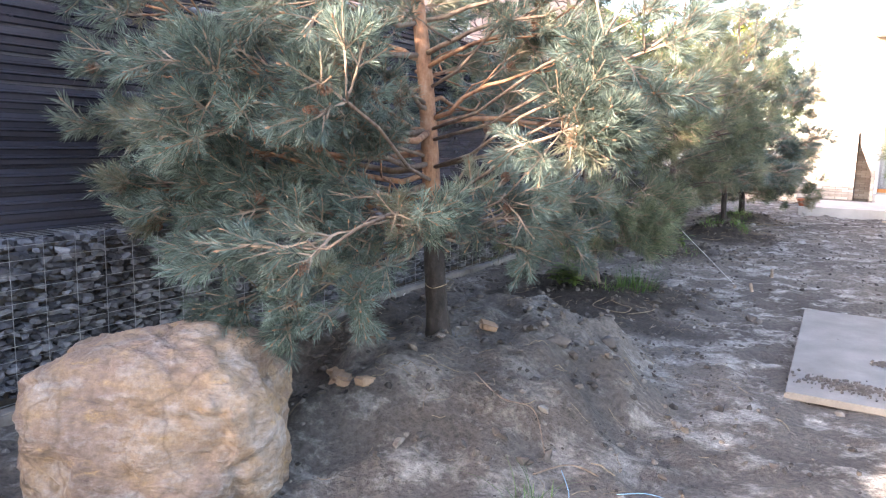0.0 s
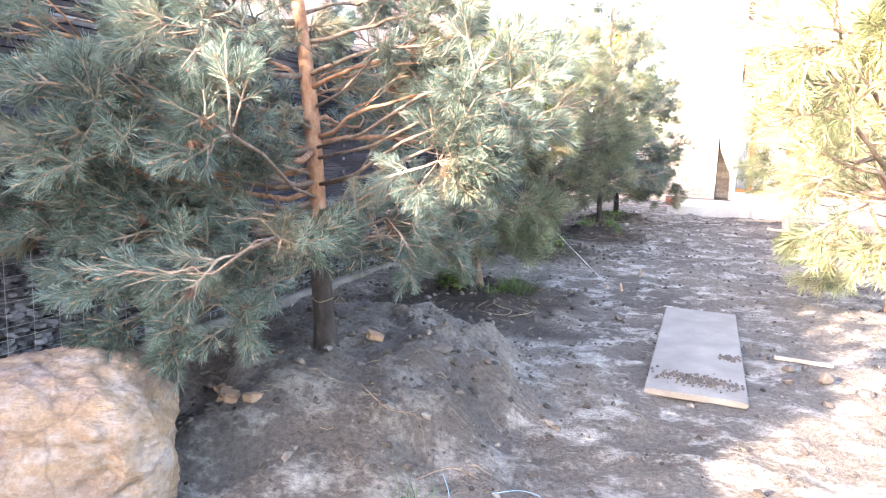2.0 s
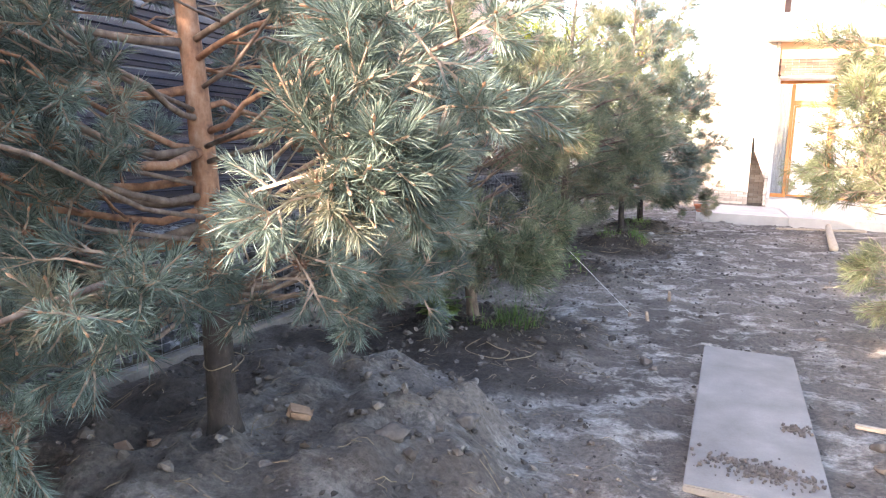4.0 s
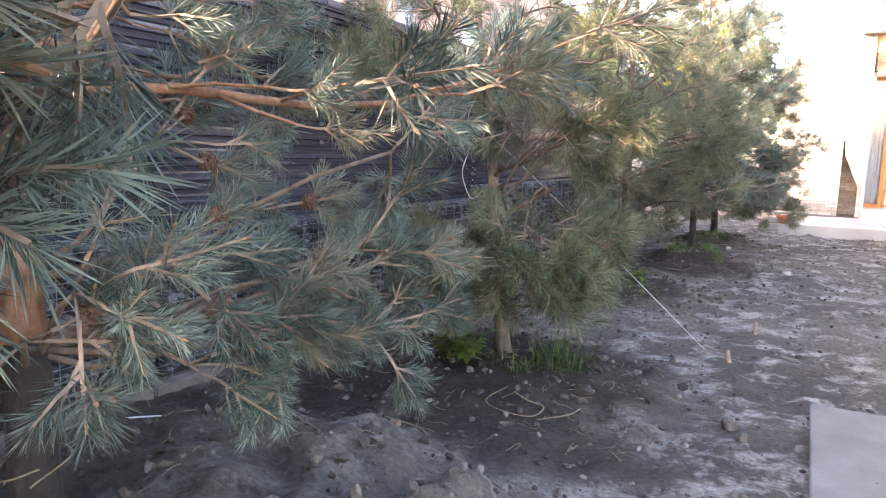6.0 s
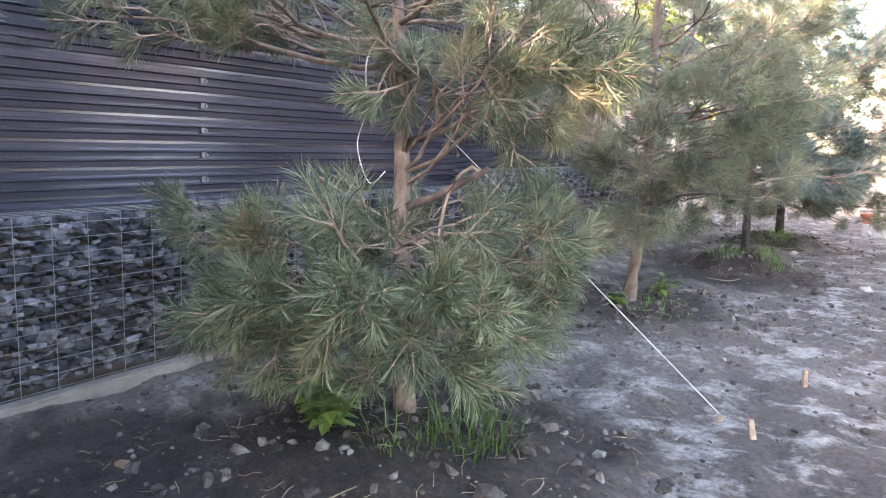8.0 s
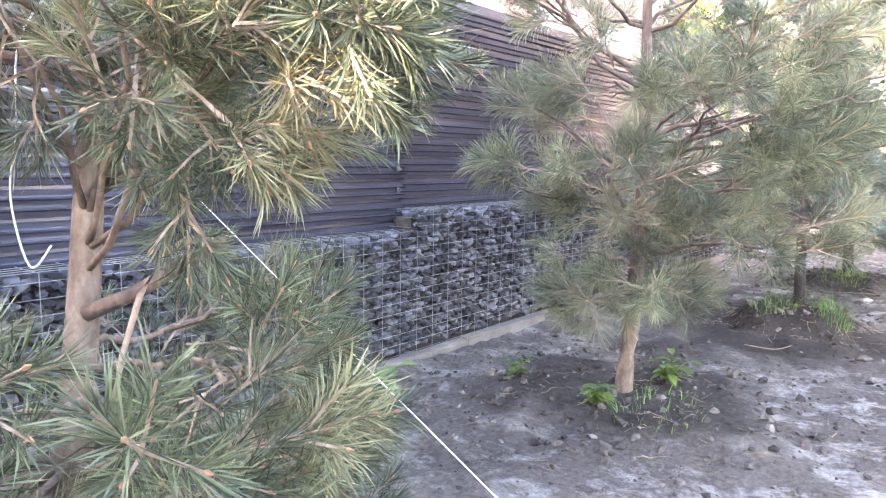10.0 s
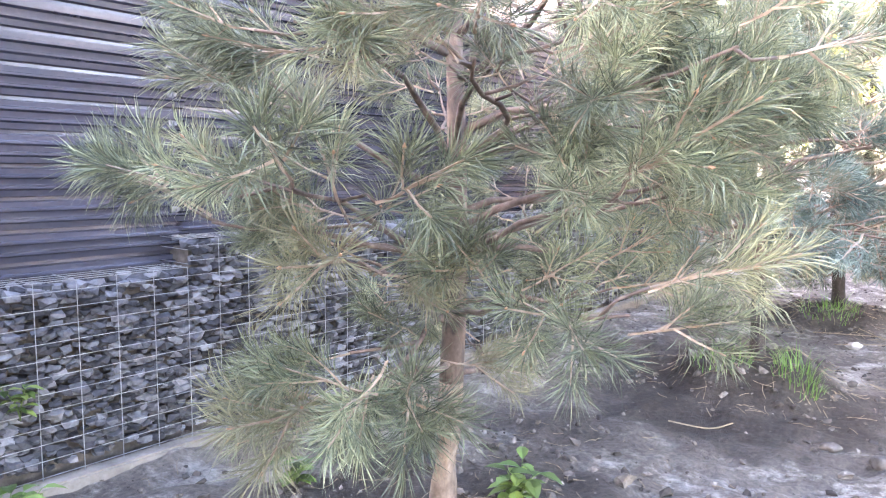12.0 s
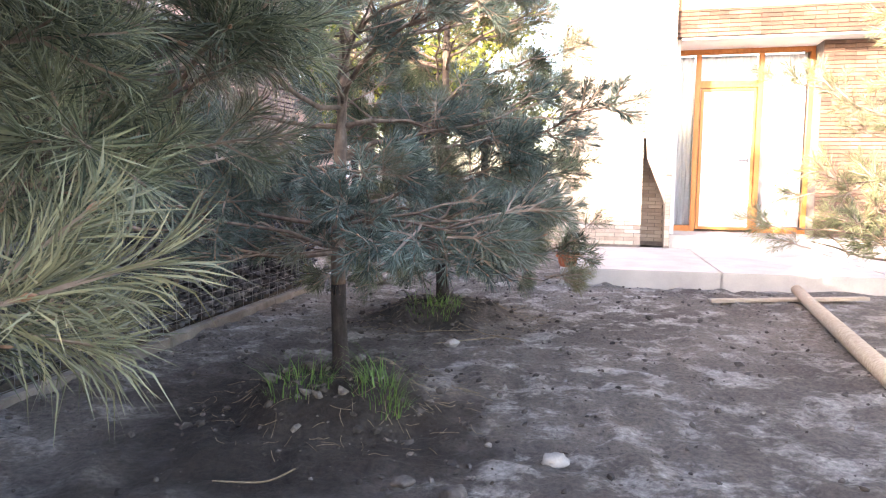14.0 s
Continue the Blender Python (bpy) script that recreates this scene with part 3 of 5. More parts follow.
    block("jamb", (0.47, 0.24, 0.30), (0.53, D + 0.1, 2.88), "white")
    block("soffit", (0.53, 0.12, 2.85), (7.5, D + 0.1, 2.878), "white")
    block("room_back", (0.47, 3.0, 0.3), (7.5, 3.2, 2.9), "white")

    def bars(parent, name, rows):
        for lo, hi in rows:
            bm = bmesh.new()
            box(bm, (lo[0], D - 0.03, lo[1]), (hi[0], D + 0.05, hi[1]), bevel=0.006)
            part(name, bm, "frame", parent, "orange stained frame bar")
    win = new("entrance_glazing")
    win.parent = v
    bars(win, "frame_bar", [((0.53, 2.78), (2.30, 2.85)), ((0.78, 0.3), (0.85, 2.78)), ((1.60, 0.3), (1.67, 2.78)), ((2.24, 0.3), (2.30, 2.78)), ((0.85, 2.32), (1.60, 2.42)), ((1.67, 0.3), (2.24, 0.38)), ((0.53, 0.3), (0.78, 0.38))])
    for lo, hi in (((0.53, 0.38), (0.78, 2.78)), ((0.85, 2.42), (1.60, 2.78)), ((1.67, 0.38), (2.24, 2.78))):
        bm = bmesh.new()
        box(bm, (lo[0], D + 0.005, lo[1]), (hi[0], D + 0.017, hi[1]))
        ob = part("pane", bm, "glass", win)
        ob.visible_shadow = False
        bm = bmesh.new()
        n = 14
        vs = []
        for i in range(n + 1):
            u = lo[0] + (hi[0] - lo[0]) * i / n
            vs.append([bm.verts.new((u, D + 0.14 + 0.02 * math.sin(i * 1.9), z)) for z in (lo[1], hi[1])])
        for a, b in zip(vs, vs[1:]):
            bm.faces.new((a[0], b[0], b[1], a[1]))
        part("curtain", bm, "curtain", win, "white pleated curtain", True)
    door = new("door")
    door.parent = v
    bars(door, "door_stile", [((0.86, 0.33), (0.90, 2.31)), ((1.55, 0.33), (1.59, 2.31)), ((0.90, 0.33), (1.55, 0.37)), ((0.90, 2.27), (1.55, 2.31))])
    bm = bmesh.new()
    box(bm, (0.90, D - 0.012, 0.37), (1.55, D + 0.03, 2.27), bevel=0.004)
    for k in range(3):
        box(bm, (0.99, D - 0.02, 0.5 + k * 0.58), (1.46, D - 0.012, 0.97 + k * 0.58), bevel=0.003)
    part("door_leaf", bm, "door_skin", door, "white panelled door leaf")
    bm = bmesh.new()
    box(bm, (1.38, D - 0.075, 1.30), (1.52, D - 0.058, 1.32), bevel=0.004)
    box(bm, (1.50, D - 0.06, 1.28), (1.52, D - 0.02, 1.34))
    part("door_handle", bm, "bolt", door, "steel lever handle")
    w = block("wall", (2.30, 0.5, 0.3), (7.5, 2.6, 2.88), "mortar")
    brick_face("brickwork", 2.30, 4.2, 0.3, 2.88, 0.5, w, "brick_brown", 4)


villa()


def terrace():
    t = new("terrace")
    t.matrix_world = Matrix.Translation((2.80, 18.3, 0)) @ Matrix.Rotation(radians(-6), 4, "Z")
    tagged(t, "low dusty concrete terrace step before the villa", "terrace", kind="structure")
    for i in range(5):
        bm = bmesh.new()
        box(bm, (i * 1.6, 0, -0.15), (i * 1.6 + 1.592, 2.5, 0.165), bevel=0.012)
        part("terrace_slab", bm, "paving", t)


terrace()


# ---- pines ----
def spray_mesh(name, seed, shoots, shoot_len, needle, count, droop, width, mat, spread=55, bud=False):
    """A twig along +z with several needle-clad shoots; needles are thin two-faced blades."""
    rng = np.random.default_rng(seed)
    verts, faces, idx = [], [], []

    def add_tube(p, r):
        v, f = tube_data(p, r, 3, False)
        o = len(verts)
        verts.extend(v)
        faces.extend(tuple(i + o for i in q) for q in f)
        idx.extend([1] * len(f))
    stem = [Vector((0, 0, 0)), Vector((0.004, 0.004, 0.06)), Vector((0, 0, 0.13))]
    add_tube(stem, [0.0045, 0.004, 0.0035])
    for s in range(shoots):
        if s == 0:
            a, tilt, start = 0, 0.0, stem[2]
        else:
            a = 2 * math.pi * (s / max(1, shoots - 1)) + rng.uniform(-0.5, 0.5)
            tilt = radians(rng.uniform(0.55, 1.0) * spread)
            start = stem[1].lerp(stem[2], rng.uniform(0.2, 1.0))
        d = Vector((math.sin(tilt) * math.cos(a), math.sin(tilt) * math.sin(a), math.cos(tilt)))
        L = shoot_len * rng.uniform(0.75, 1.15)
        pts = [start]
        dd = d.copy()
        for k in range(4):
            dd = (dd + Vector((0, 0, 0.10))).normalized()
            pts.append(pts[-1] + dd * L / 4)
        add_tube(pts[::2], [0.0034, 0.0028, 0.002])
        if bud and rng.uniform() < 0.6:
            v, f = tube_data([pts[-1], pts[-1] + dd * 0.006, pts[-1] + dd * 0.015], [0.0025, 0.0038, 0.0012], 5)
            o = len(verts)
            verts.extend(v)
            faces.extend(tuple(i + o for i in q) for q in f)
            idx.extend([2] * len(f))
        for n in range(count):
            u = 0.12 + 0.88 * rng.uniform() ** 0.8
            k = min(3, int(u * 4))
            p = pts[k].lerp(pts[k + 1], u * 4 - k)
            ax = (pts[k + 1] - pts[k]).normalized()
            side = ax.orthogonal().normalized()
            side.rotate(Matrix.Rotation(rng.uniform(0, 2 * math.pi), 3, ax))
            op = radians(rng.uniform(22, 62) * (1.0 - 0.25 * u))
            nd = (ax * math.cos(op) + side * math.sin(op)).normalized()
            ln = needle * rng.uniform(0.7, 1.12)
            wv = nd.cross(Vector((rng.uniform(-1, 1), rng.uniform(-1, 1), rng.uniform(-1, 1)))).normalized() * width
            mid = p + nd * ln * 0.55
            tip = p + (nd + Vector((0, 0, -droop * rng.uniform(0.3, 1.0)))).normalized() * ln
            o = len(verts)
            verts.extend([p, mid + wv * 0.5, tip, mid - wv * 0.5])
            faces.append((o, o + 1, o + 2, o + 3))
            idx.append(0)
    me = bpy.data.meshes.new(name)
    me.from_pydata([tuple(v) for v in verts], [], faces)
    for k in (mat, "twig", "bud"):
        me.materials.append(M[k])
    me.polygons.foreach_set("material_index", idx)
    me.update()
    return me


SPRAYS = {
    "blue": [spray_mesh("needle_spray", 10 + k, 6, 0.105, 0.057, 74, 0.05, 0.0028, "needle_blue", 58, bud=k % 2 == 0) for k in range(4)],
    "tip": [spray_mesh("needle_spray", 90 + k, 6, 0.085, 0.054, 95, 0.05, 0.0019, "needle_blue", 62, bud=True) for k in range(4)],
    "green": [spray_mesh("needle_spray", 30 + k, 5, 0.105, 0.085, 66, 0.14, 0.0028, "needle_green", 58, bud=True) for k in range(4)],
    "long": [spray_mesh("needle_spray", 50 + k, 4, 0.14, 0.108, 110, 0.34, 0.0024, "needle_long", 58, bud=k % 2 == 0) for k in range(4)],
    "gold": [spray_mesh("needle_spray", 70 + k, 6, 0.12, 0.066, 48, 0.08, 0.0032, "needle_gold", 62) for k in range(4)],
}


def cone_mesh():
    bm = bmesh.new()
    rng = random.Random(3)
    bmesh.ops.create_uvsphere(bm, u_segments=8, v_segments=6, radius=0.016)
    for r in range(6):
        for k in range(7):
            a = 2 * math.pi * (k + 0.5 * (r % 2)) / 7
            z = -0.016 + r * 0.0065
            rad = math.sqrt(max(0.0, 0.0175 ** 2 - (z * 0.8) ** 2))
            box(bm, (-0.004, 0, -0.0015), (0.004, 0.008, 0.0015), pose(rad * math.cos(a), rad * math.sin(a), z, 0, 0, math.degrees(a) - 90))
    me = bpy.data.meshes.new("pine_cone")
    bm.to_mesh(me)
    bm.free()
    me.materials.append(M["cone"])
    return me


CONE = cone_mesh()
LANE = [Vector(p) for p in ((1.5, 1.0), (1.49, 4.8), (1.67, 6.3), (1.78, 8.3), (2.0, 9.9), (2.24, 11.2))]


def in_lane(p, room):
    """True over the trodden lane, which is kept free of branches."""
    q = Vector((p[0], p[1]))
    for a, b in zip(LANE, LANE[1:]):
        d = b - a
        t = max(0.0, min(1.0, (q - a).dot(d) / d.dot(d)))
        if (a + d * t - q).length < room:
            return True
    return False


def pine(x, y, height, kind, label, seed, whorls, extra=(), girth=0.06, bark=("bark_low", 0.6, "bark_orange"), lean=(0, 0), room=0.5, cones=0, reach=1.0, size=1.0, thick=0.12, trims=(), bare=0.3, lowest=0.28, clumps=(), gaps=(), warm=0.12):
    """whorls: (height on the trunk, number of limbs, their length, slope at the trunk, slope at the tip). extra: (compass degrees from +x, height, length, slope, end slope).
    trims: (from degrees, to degrees, lowest height, longest limb) for sides where the crown is thin.
    gaps: (from degrees, to degrees, from height, to height) for sides with no limbs or needles."""
    rng = random.Random(seed)
    z0 = ground_z(x, y) - 0.03
    tree = new("pine_tree")
    tree.location = (x, y, z0)
    tagged(tree, label, "tree", "row of pines")

    def axis(h):
        return Vector((lean[0] * h + 0.02 * math.sin(h * 2.3 + seed), lean[1] * h + 0.02 * math.cos(h * 1.9 + seed), h))
    split = bark[1]
    hs = [0, 0.05, 0.15, 0.3, 0.45, split]
    tube("lower_trunk", [axis(h) for h in hs], [girth * (1.3 if h < 0.03 else 1.1 if h < 0.1 else 1.0 - 0.18 * h) for h in hs], bark[0], tree, 12, "dark plated lower bark")
    hs = [split + (height - split) * k / 12 for k in range(13)]
    tube("trunk", [axis(h) for h in hs], [girth * max(0.12, 1 - 0.18 * split - (0.85 - 0.1) * (k / 12)) for k, h in enumerate(hs)], bark[2], tree, 10)
    limbs = []
    turn = rng.uniform(0, 6)
    for h, n, L, s0, s1 in whorls:
        turn += 0.9
        for k in range(n):
            limbs.append((turn + 2 * math.pi * k / n + rng.uniform(-0.3, 0.3), h + rng.uniform(-0.09, 0.09), L * rng.uniform(0.7, 1.15) * reach, s0 + rng.uniform(-0.2, 0.2), s1 + rng.uniform(-0.25, 0.25)))
    limbs += [(radians(a), h, L, s0, s1) for a, h, L, s0, s1 in extra]
    meshes = SPRAYS[kind]
    limb_bark = "bark_grey" if bark[2] == "bark_grey" else "bark_tan"
    root = Vector((x, y, z0))
    for number, (a, h, L, s0, s1) in enumerate(limbs):
        deg = (math.degrees(a) + 180) % 360 - 180
        skip = False
        for lo, hi, low, most in trims if number < len(limbs) - len(extra) else ():
            if lo <= deg <= hi:
                skip |= h < low
                L = min(L, most * rng.uniform(0.8, 1.0))
        skip |= any(lo <= deg <= hi and low <= h <= top for lo, hi, low, top in gaps)
        if skip:
            continue
        base = axis(h)
        d = Vector((math.cos(a), math.sin(a), 0))
        side = Vector((-d.y, d.x, 0))
        pts = [base]
        n = 8
        wob, kink = rng.uniform(-0.22, 0.22), rng.uniform(2, 5)
        for k in range(1, n):
            u = k / (n - 1)
            pts.append(base + d * (L * u) + Vector((0, 0, L * (s0 * u + (s1 - s0) * u * u / 2))) + side * (wob * L * (math.sin(u * kink))) + Vector((0, 0, 0.04 * L * math.sin(u * 5 + a))) + Vector([rng.uniform(-0.014, 0.014) for _ in range(3)]))
        tip = root + pts[-1]
        if in_lane(tip, room * 0.7) and tip.z < 2.3:
            continue
        r0 = min(girth * 0.34, 0.006 + 0.009 * L)
        verts, faces = tube_data(pts, [r0 * (1 - 0.72 * k / (n - 1)) for k in range(n)], 6)
        placed = []
        count = int(L / thick) + 2
        for c in range(count):
            u = 1.0 if c == 0 else rng.uniform(bare, 1.0) ** 0.8
            k = min(n - 2, int(u * (n - 1)))
            p = pts[k].lerp(pts[k + 1], u * (n - 1) - k)
            tan = (pts[k + 1] - pts[k]).normalized()
            w = 0.0 if c == 0 else rng.uniform(0.4, 1.3)
            dirv = (tan * math.cos(w) + side * (math.sin(w) * (1 if c % 2 else -1)) + Vector((0, 0, rng.uniform(-0.25, 0.5)))).normalized()
            off = 0.0 if c == 0 else rng.uniform(0.02, 0.34) * (1.15 - 0.5 * u) * min(1.0, L)
            q = p + dirv * off + Vector((0, 0, rng.uniform(-0.05, 0.05)))
            wp = root + q + dirv * 0.15
            if in_lane(wp, room) and wp.z < 2.3 or wp.z < lowest or wp.z + dirv.z * 0.15 < lowest - 0.05:
                continue
            side_deg = math.degrees(math.atan2(wp.y - y, wp.x - x))
            if math.hypot(wp.x - x, wp.y - y) > 0.35 and any(lo <= side_deg <= hi and low <= wp.z <= top for lo, hi, low, top in gaps):
                continue
            if off > 0.06:
                mid = p.lerp(q, 0.5) + side * rng.uniform(-0.03, 0.03) + Vector((0, 0, rng.uniform(-0.02, 0.02)))
                tv, tf = tube_data([p, mid, q], [0.0055, 0.0046, 0.004], 4)
                o = len(verts)
                verts += tv
                faces += [tuple(i + o for i in f) for f in tf]
            placed.append((q, dirv))
        limb = link_mesh("limb", verts, faces, [bark[2] if h > split and L > 0.5 and rng.random() < warm else limb_bark], tree, smooth=True)
        for q, dirv in placed:
            ob = new("needle_spray", meshes[rng.randrange(4)])
            ob.parent = limb
            rot = dirv.to_track_quat("Z", "Y").to_matrix().to_4x4() @ Matrix.Rotation(rng.uniform(0, 6.28), 4, "Z")
            ob.matrix_basis = Matrix.Translation(q) @ rot @ Matrix.Scale(size * rng.uniform(0.75, 1.2), 4)
            if cones and rng.random() < cones:
                co = new("pine_cone", CONE)
                co.parent = limb
                co.matrix_basis = Matrix.Translation(q + dirv * 0.12 + Vector((0, 0, -0.012))) @ rot @ pose(0, 0, 0, rng.uniform(-40, 40))
    for cx, cy, cz, n, spread in clumps:
        end = Vector((cx, cy, cz)) - root
        out = Vector((end.x, end.y, 0)).normalized()
        start = axis(max(0.5, end.z - 0.3))
        pts = [start, start.lerp(end, 0.35) + Vector((0, 0, -0.03)), start.lerp(end, 0.7) + Vector((0, 0, 0.02)), end - out * spread * 0.6]
        verts, faces = tube_data(pts, [0.009, 0.008, 0.0065, 0.005], 6)
        spots = []
        for k in range(n):
            dirv = (out + Vector((rng.uniform(-1, 1), rng.uniform(-1, 1), rng.uniform(-0.7, 0.9)))).normalized()
            q = end - out * spread * 0.6 + dirv * spread * rng.uniform(0.2, 0.9)
            tv, tf = tube_data([pts[-1], q], [0.004, 0.0028], 4)
            o = len(verts)
            verts += tv
            faces += [tuple(i + o for i in f) for f in tf]
            spots.append((q, dirv))
        limb = link_mesh("limb", verts, faces, ["bark_tan"], tree, smooth=True)
        for q, dirv in spots:
            ob = new("needle_spray", (SPRAYS["tip"] if kind == "blue" else meshes)[rng.randrange(4)])
            ob.parent = limb
            rot = dirv.to_track_quat("Z", "Y").to_matrix().to_4x4() @ Matrix.Rotation(rng.uniform(0, 6.28), 4, "Z")
            ob.matrix_basis = Matrix.Translation(q) @ rot @ Matrix.Scale(size * rng.uniform(0.85, 1.15), 4)
            if rng.random() < cones * 1.6:
                co = new("pine_cone", CONE)
                co.parent = limb
                co.matrix_basis = Matrix.Translation(q + dirv * 0.1) @ rot @ pose(0, 0, 0, rng.uniform(-40, 40))
    return tree


full = [(0.66, 5, 1.2, -0.12, 0.1), (0.85, 5, 1.2, 0.0, 0.2), (1.05, 5, 1.25, 0.1, 0.3), (1.3, 5, 1.2, 0.2, 0.4), (1.55, 5, 1.05, 0.2, 0.4), (1.8, 5, 0.75, 0.3, 0.5), (2.1, 5, 0.5, 0.4, 0.7), (2.45, 4, 0.34, 0.5, 0.8), (2.85, 3, 0.22, 0.6, 0.9)]
pine(0.19, 6.24, 3.3, "blue", "blue-green pine with orange upper bark and old cones", 11, full, cones=0.09,
     extra=[(-22, 1.35, 0.8, 0.12, 0.3), (-95, 1.0, 0.75, 0.2, 0.3), (-88, 1.1, 0.75, 0.15, 0.3), (-118, 1.0, 1.1, 0.1, 0.3), (42, 1.02, 1.2, -0.02, 0.35), (-150, 0.6, 1.25, -0.1, 0.1), (-135, 0.66, 1.1, -0.1, 0.05), (-165, 0.9, 1.25, 0.0, 0.2), (-140, 1.2, 1.25, 0.1, 0.3), (-130, 1.6, 1.2, 0.1, 0.3), (-105, 1.5, 0.9, 0.1, 0.3), (-155, 0.55, 1.2, -0.08, 0.05), (-136, 0.55, 1.15, -0.1, 0.0), (-145, 0.7, 1.2, -0.08, 0.05), (-160, 0.75, 1.2, -0.05, 0.05), (172, 0.7, 1.2, -0.05, 0.1), (-128, 0.8, 1.1, 0.0, 0.1), (-20, 1.05, 0.75, 0.3, 0.5)],
     girth=0.054, bark=("bark_low", 0.52, "bark_orange"), lean=(-0.115, 0.0), room=0.3, thick=0.072, bare=0.1, trims=((-15, 66, 1.1, 0.75), (-70, -15, 1.05, 0.8), (66, 150, 1.0, 0.8)), lowest=0.34, size=1.08,
     clumps=((0.97, 5.34, 1.27, 18, 0.12), (1.15, 5.56, 1.4, 5, 0.07), (0.93, 5.55, 1.4, 4, 0.08), (1.06, 5.46, 1.58, 7, 0.08), (1.18, 5.5, 1.53, 4, 0.06), (0.35, 4.96, 1.34, 5, 0.07), (0.09, 5.2, 1.7, 10, 0.15),
             (-0.23, 5.24, 0.64, 6, 0.13), (-0.01, 5.28, 0.64, 6, 0.13), (0.15, 5.36, 0.66, 6, 0.12), (-0.29, 5.24, 0.85, 6, 0.14), (-0.12, 5.36, 0.80, 6, 0.14), (0.04, 5.46, 0.78, 6, 0.13), (0.15, 5.64, 0.78, 5, 0.12),
             (-0.23, 5.40, 0.96, 6, 0.15), (-0.05, 5.66, 1.00, 6, 0.14), (0.46, 5.98, 0.89, 4, 0.1), (0.60, 5.97, 0.99, 4, 0.1), (0.23, 5.80, 0.89, 4, 0.1), (-0.35, 5.20, 1.26, 7, 0.16), (-0.30, 5.38, 1.45, 7, 0.16), (0.58, 6.07, 1.77, 5, 0.12),
             (0.50, 6.51, 0.83, 6, 0.1), (0.52, 6.69, 0.90, 5, 0.1), (0.60, 6.82, 0.87, 5, 0.1), (0.71, 6.86, 0.76, 5, 0.1), (0.66, 6.9, 0.96, 4, 0.1), (0.41, 6.46, 0.97, 5, 0.1), (0.47, 6.45, 0.74, 5, 0.1), (0.7, 7.0, 1.22, 3, 0.1), (0.60, 6.72, 0.75, 5, 0.1), (0.42, 6.76, 1.06, 4, 0.1), (0.32, 6.52, 1.23, 4, 0.1)), gaps=((-86, -30, 1.05, 2.1),), warm=0.35)
corded = pine(0.49, 9.08, 3.2, "green", "dark green pine with a white cord tied to its trunk", 23,
     [(0.36, 5, 0.7, -0.15, 0.1), (0.52, 5, 0.8, 0.0, 0.25), (0.68, 4, 0.7, 0.0, 0.2), (1.42, 5, 0.95, 0.1, 0.2), (1.62, 5, 1.0, 0.2, 0.4), (1.95, 5, 0.7, 0.3, 0.5), (2.3, 4, 0.42, 0.4, 0.8), (2.7, 4, 0.25, 0.6, 0.9)],
     extra=[(-60, 0.5, 0.75, 0.05, 0.25), (-75, 0.45, 0.75, 0.05, 0.25), (-45, 0.45, 0.7, 0.0, 0.2), (-95, 0.5, 0.75, 0.05, 0.2), (180, 1.45, 0.9, 0.05, 0.1), (-150, 1.5, 0.95, 0.05, 0.1), (-120, 1.5, 0.9, 0.05, 0.15), (-30, 1.55, 0.95, 0.1, 0.2), (150, 1.5, 0.9, 0.05, 0.15)],
     girth=0.042, bark=("bark_tan", 0.4, "bark_tan"), lean=(-0.19, 0.19), room=0.5, trims=((-10, 120, 0.4, 0.65),), thick=0.1, lowest=0.2,
     clumps=((0.98, 9.0, 0.72, 7, 0.18), (0.86, 9.05, 1.4, 7, 0.16), (0.72, 8.35, 0.72, 6, 0.15), (0.88, 8.5, 0.66, 6, 0.15), (0.35, 8.4, 0.62, 6, 0.15), (0.1, 8.7, 0.75, 6, 0.15), (0.54, 9.2, 1.36, 5, 0.12), (0.75, 9.18, 1.4, 5, 0.12), (0.94, 9.2, 1.4, 5, 0.12), (1.04, 9.22, 1.42, 4, 0.1), (0.84, 9.2, 1.29, 5, 0.12), (0.7, 9.18, 1.24, 5, 0.12), (0.58, 9.18, 1.29, 4, 0.12), (0.42, 9.15, 1.36, 5, 0.12), (0.3, 9.12, 1.45, 5, 0.12)))
z0 = corded.location.z
tube("dead_limb", [(-0.13, 0.16, 0.86 - z0), (-0.02, 0.2, 0.91 - z0), (0.08, 0.23, 0.97 - z0), (0.18, 0.26, 1.03 - z0)], [0.019, 0.017, 0.015, 0.013], "bark_grey", corded, 8, "dark broken dead limb")
tube("dead_limb", [(0.15, 0.25, 1.01 - z0), (0.12, 0.23, 1.035 - z0), (0.08, 0.2, 1.0 - z0), (0.05, 0.16, 0.92 - z0), (0.04, 0.12, 0.8 - z0), (0.05, 0.08, 0.66 - z0)], [0.008, 0.0085, 0.008, 0.007, 0.006, 0.004], "twig", corded, 7, "pale bare bent dead limb")
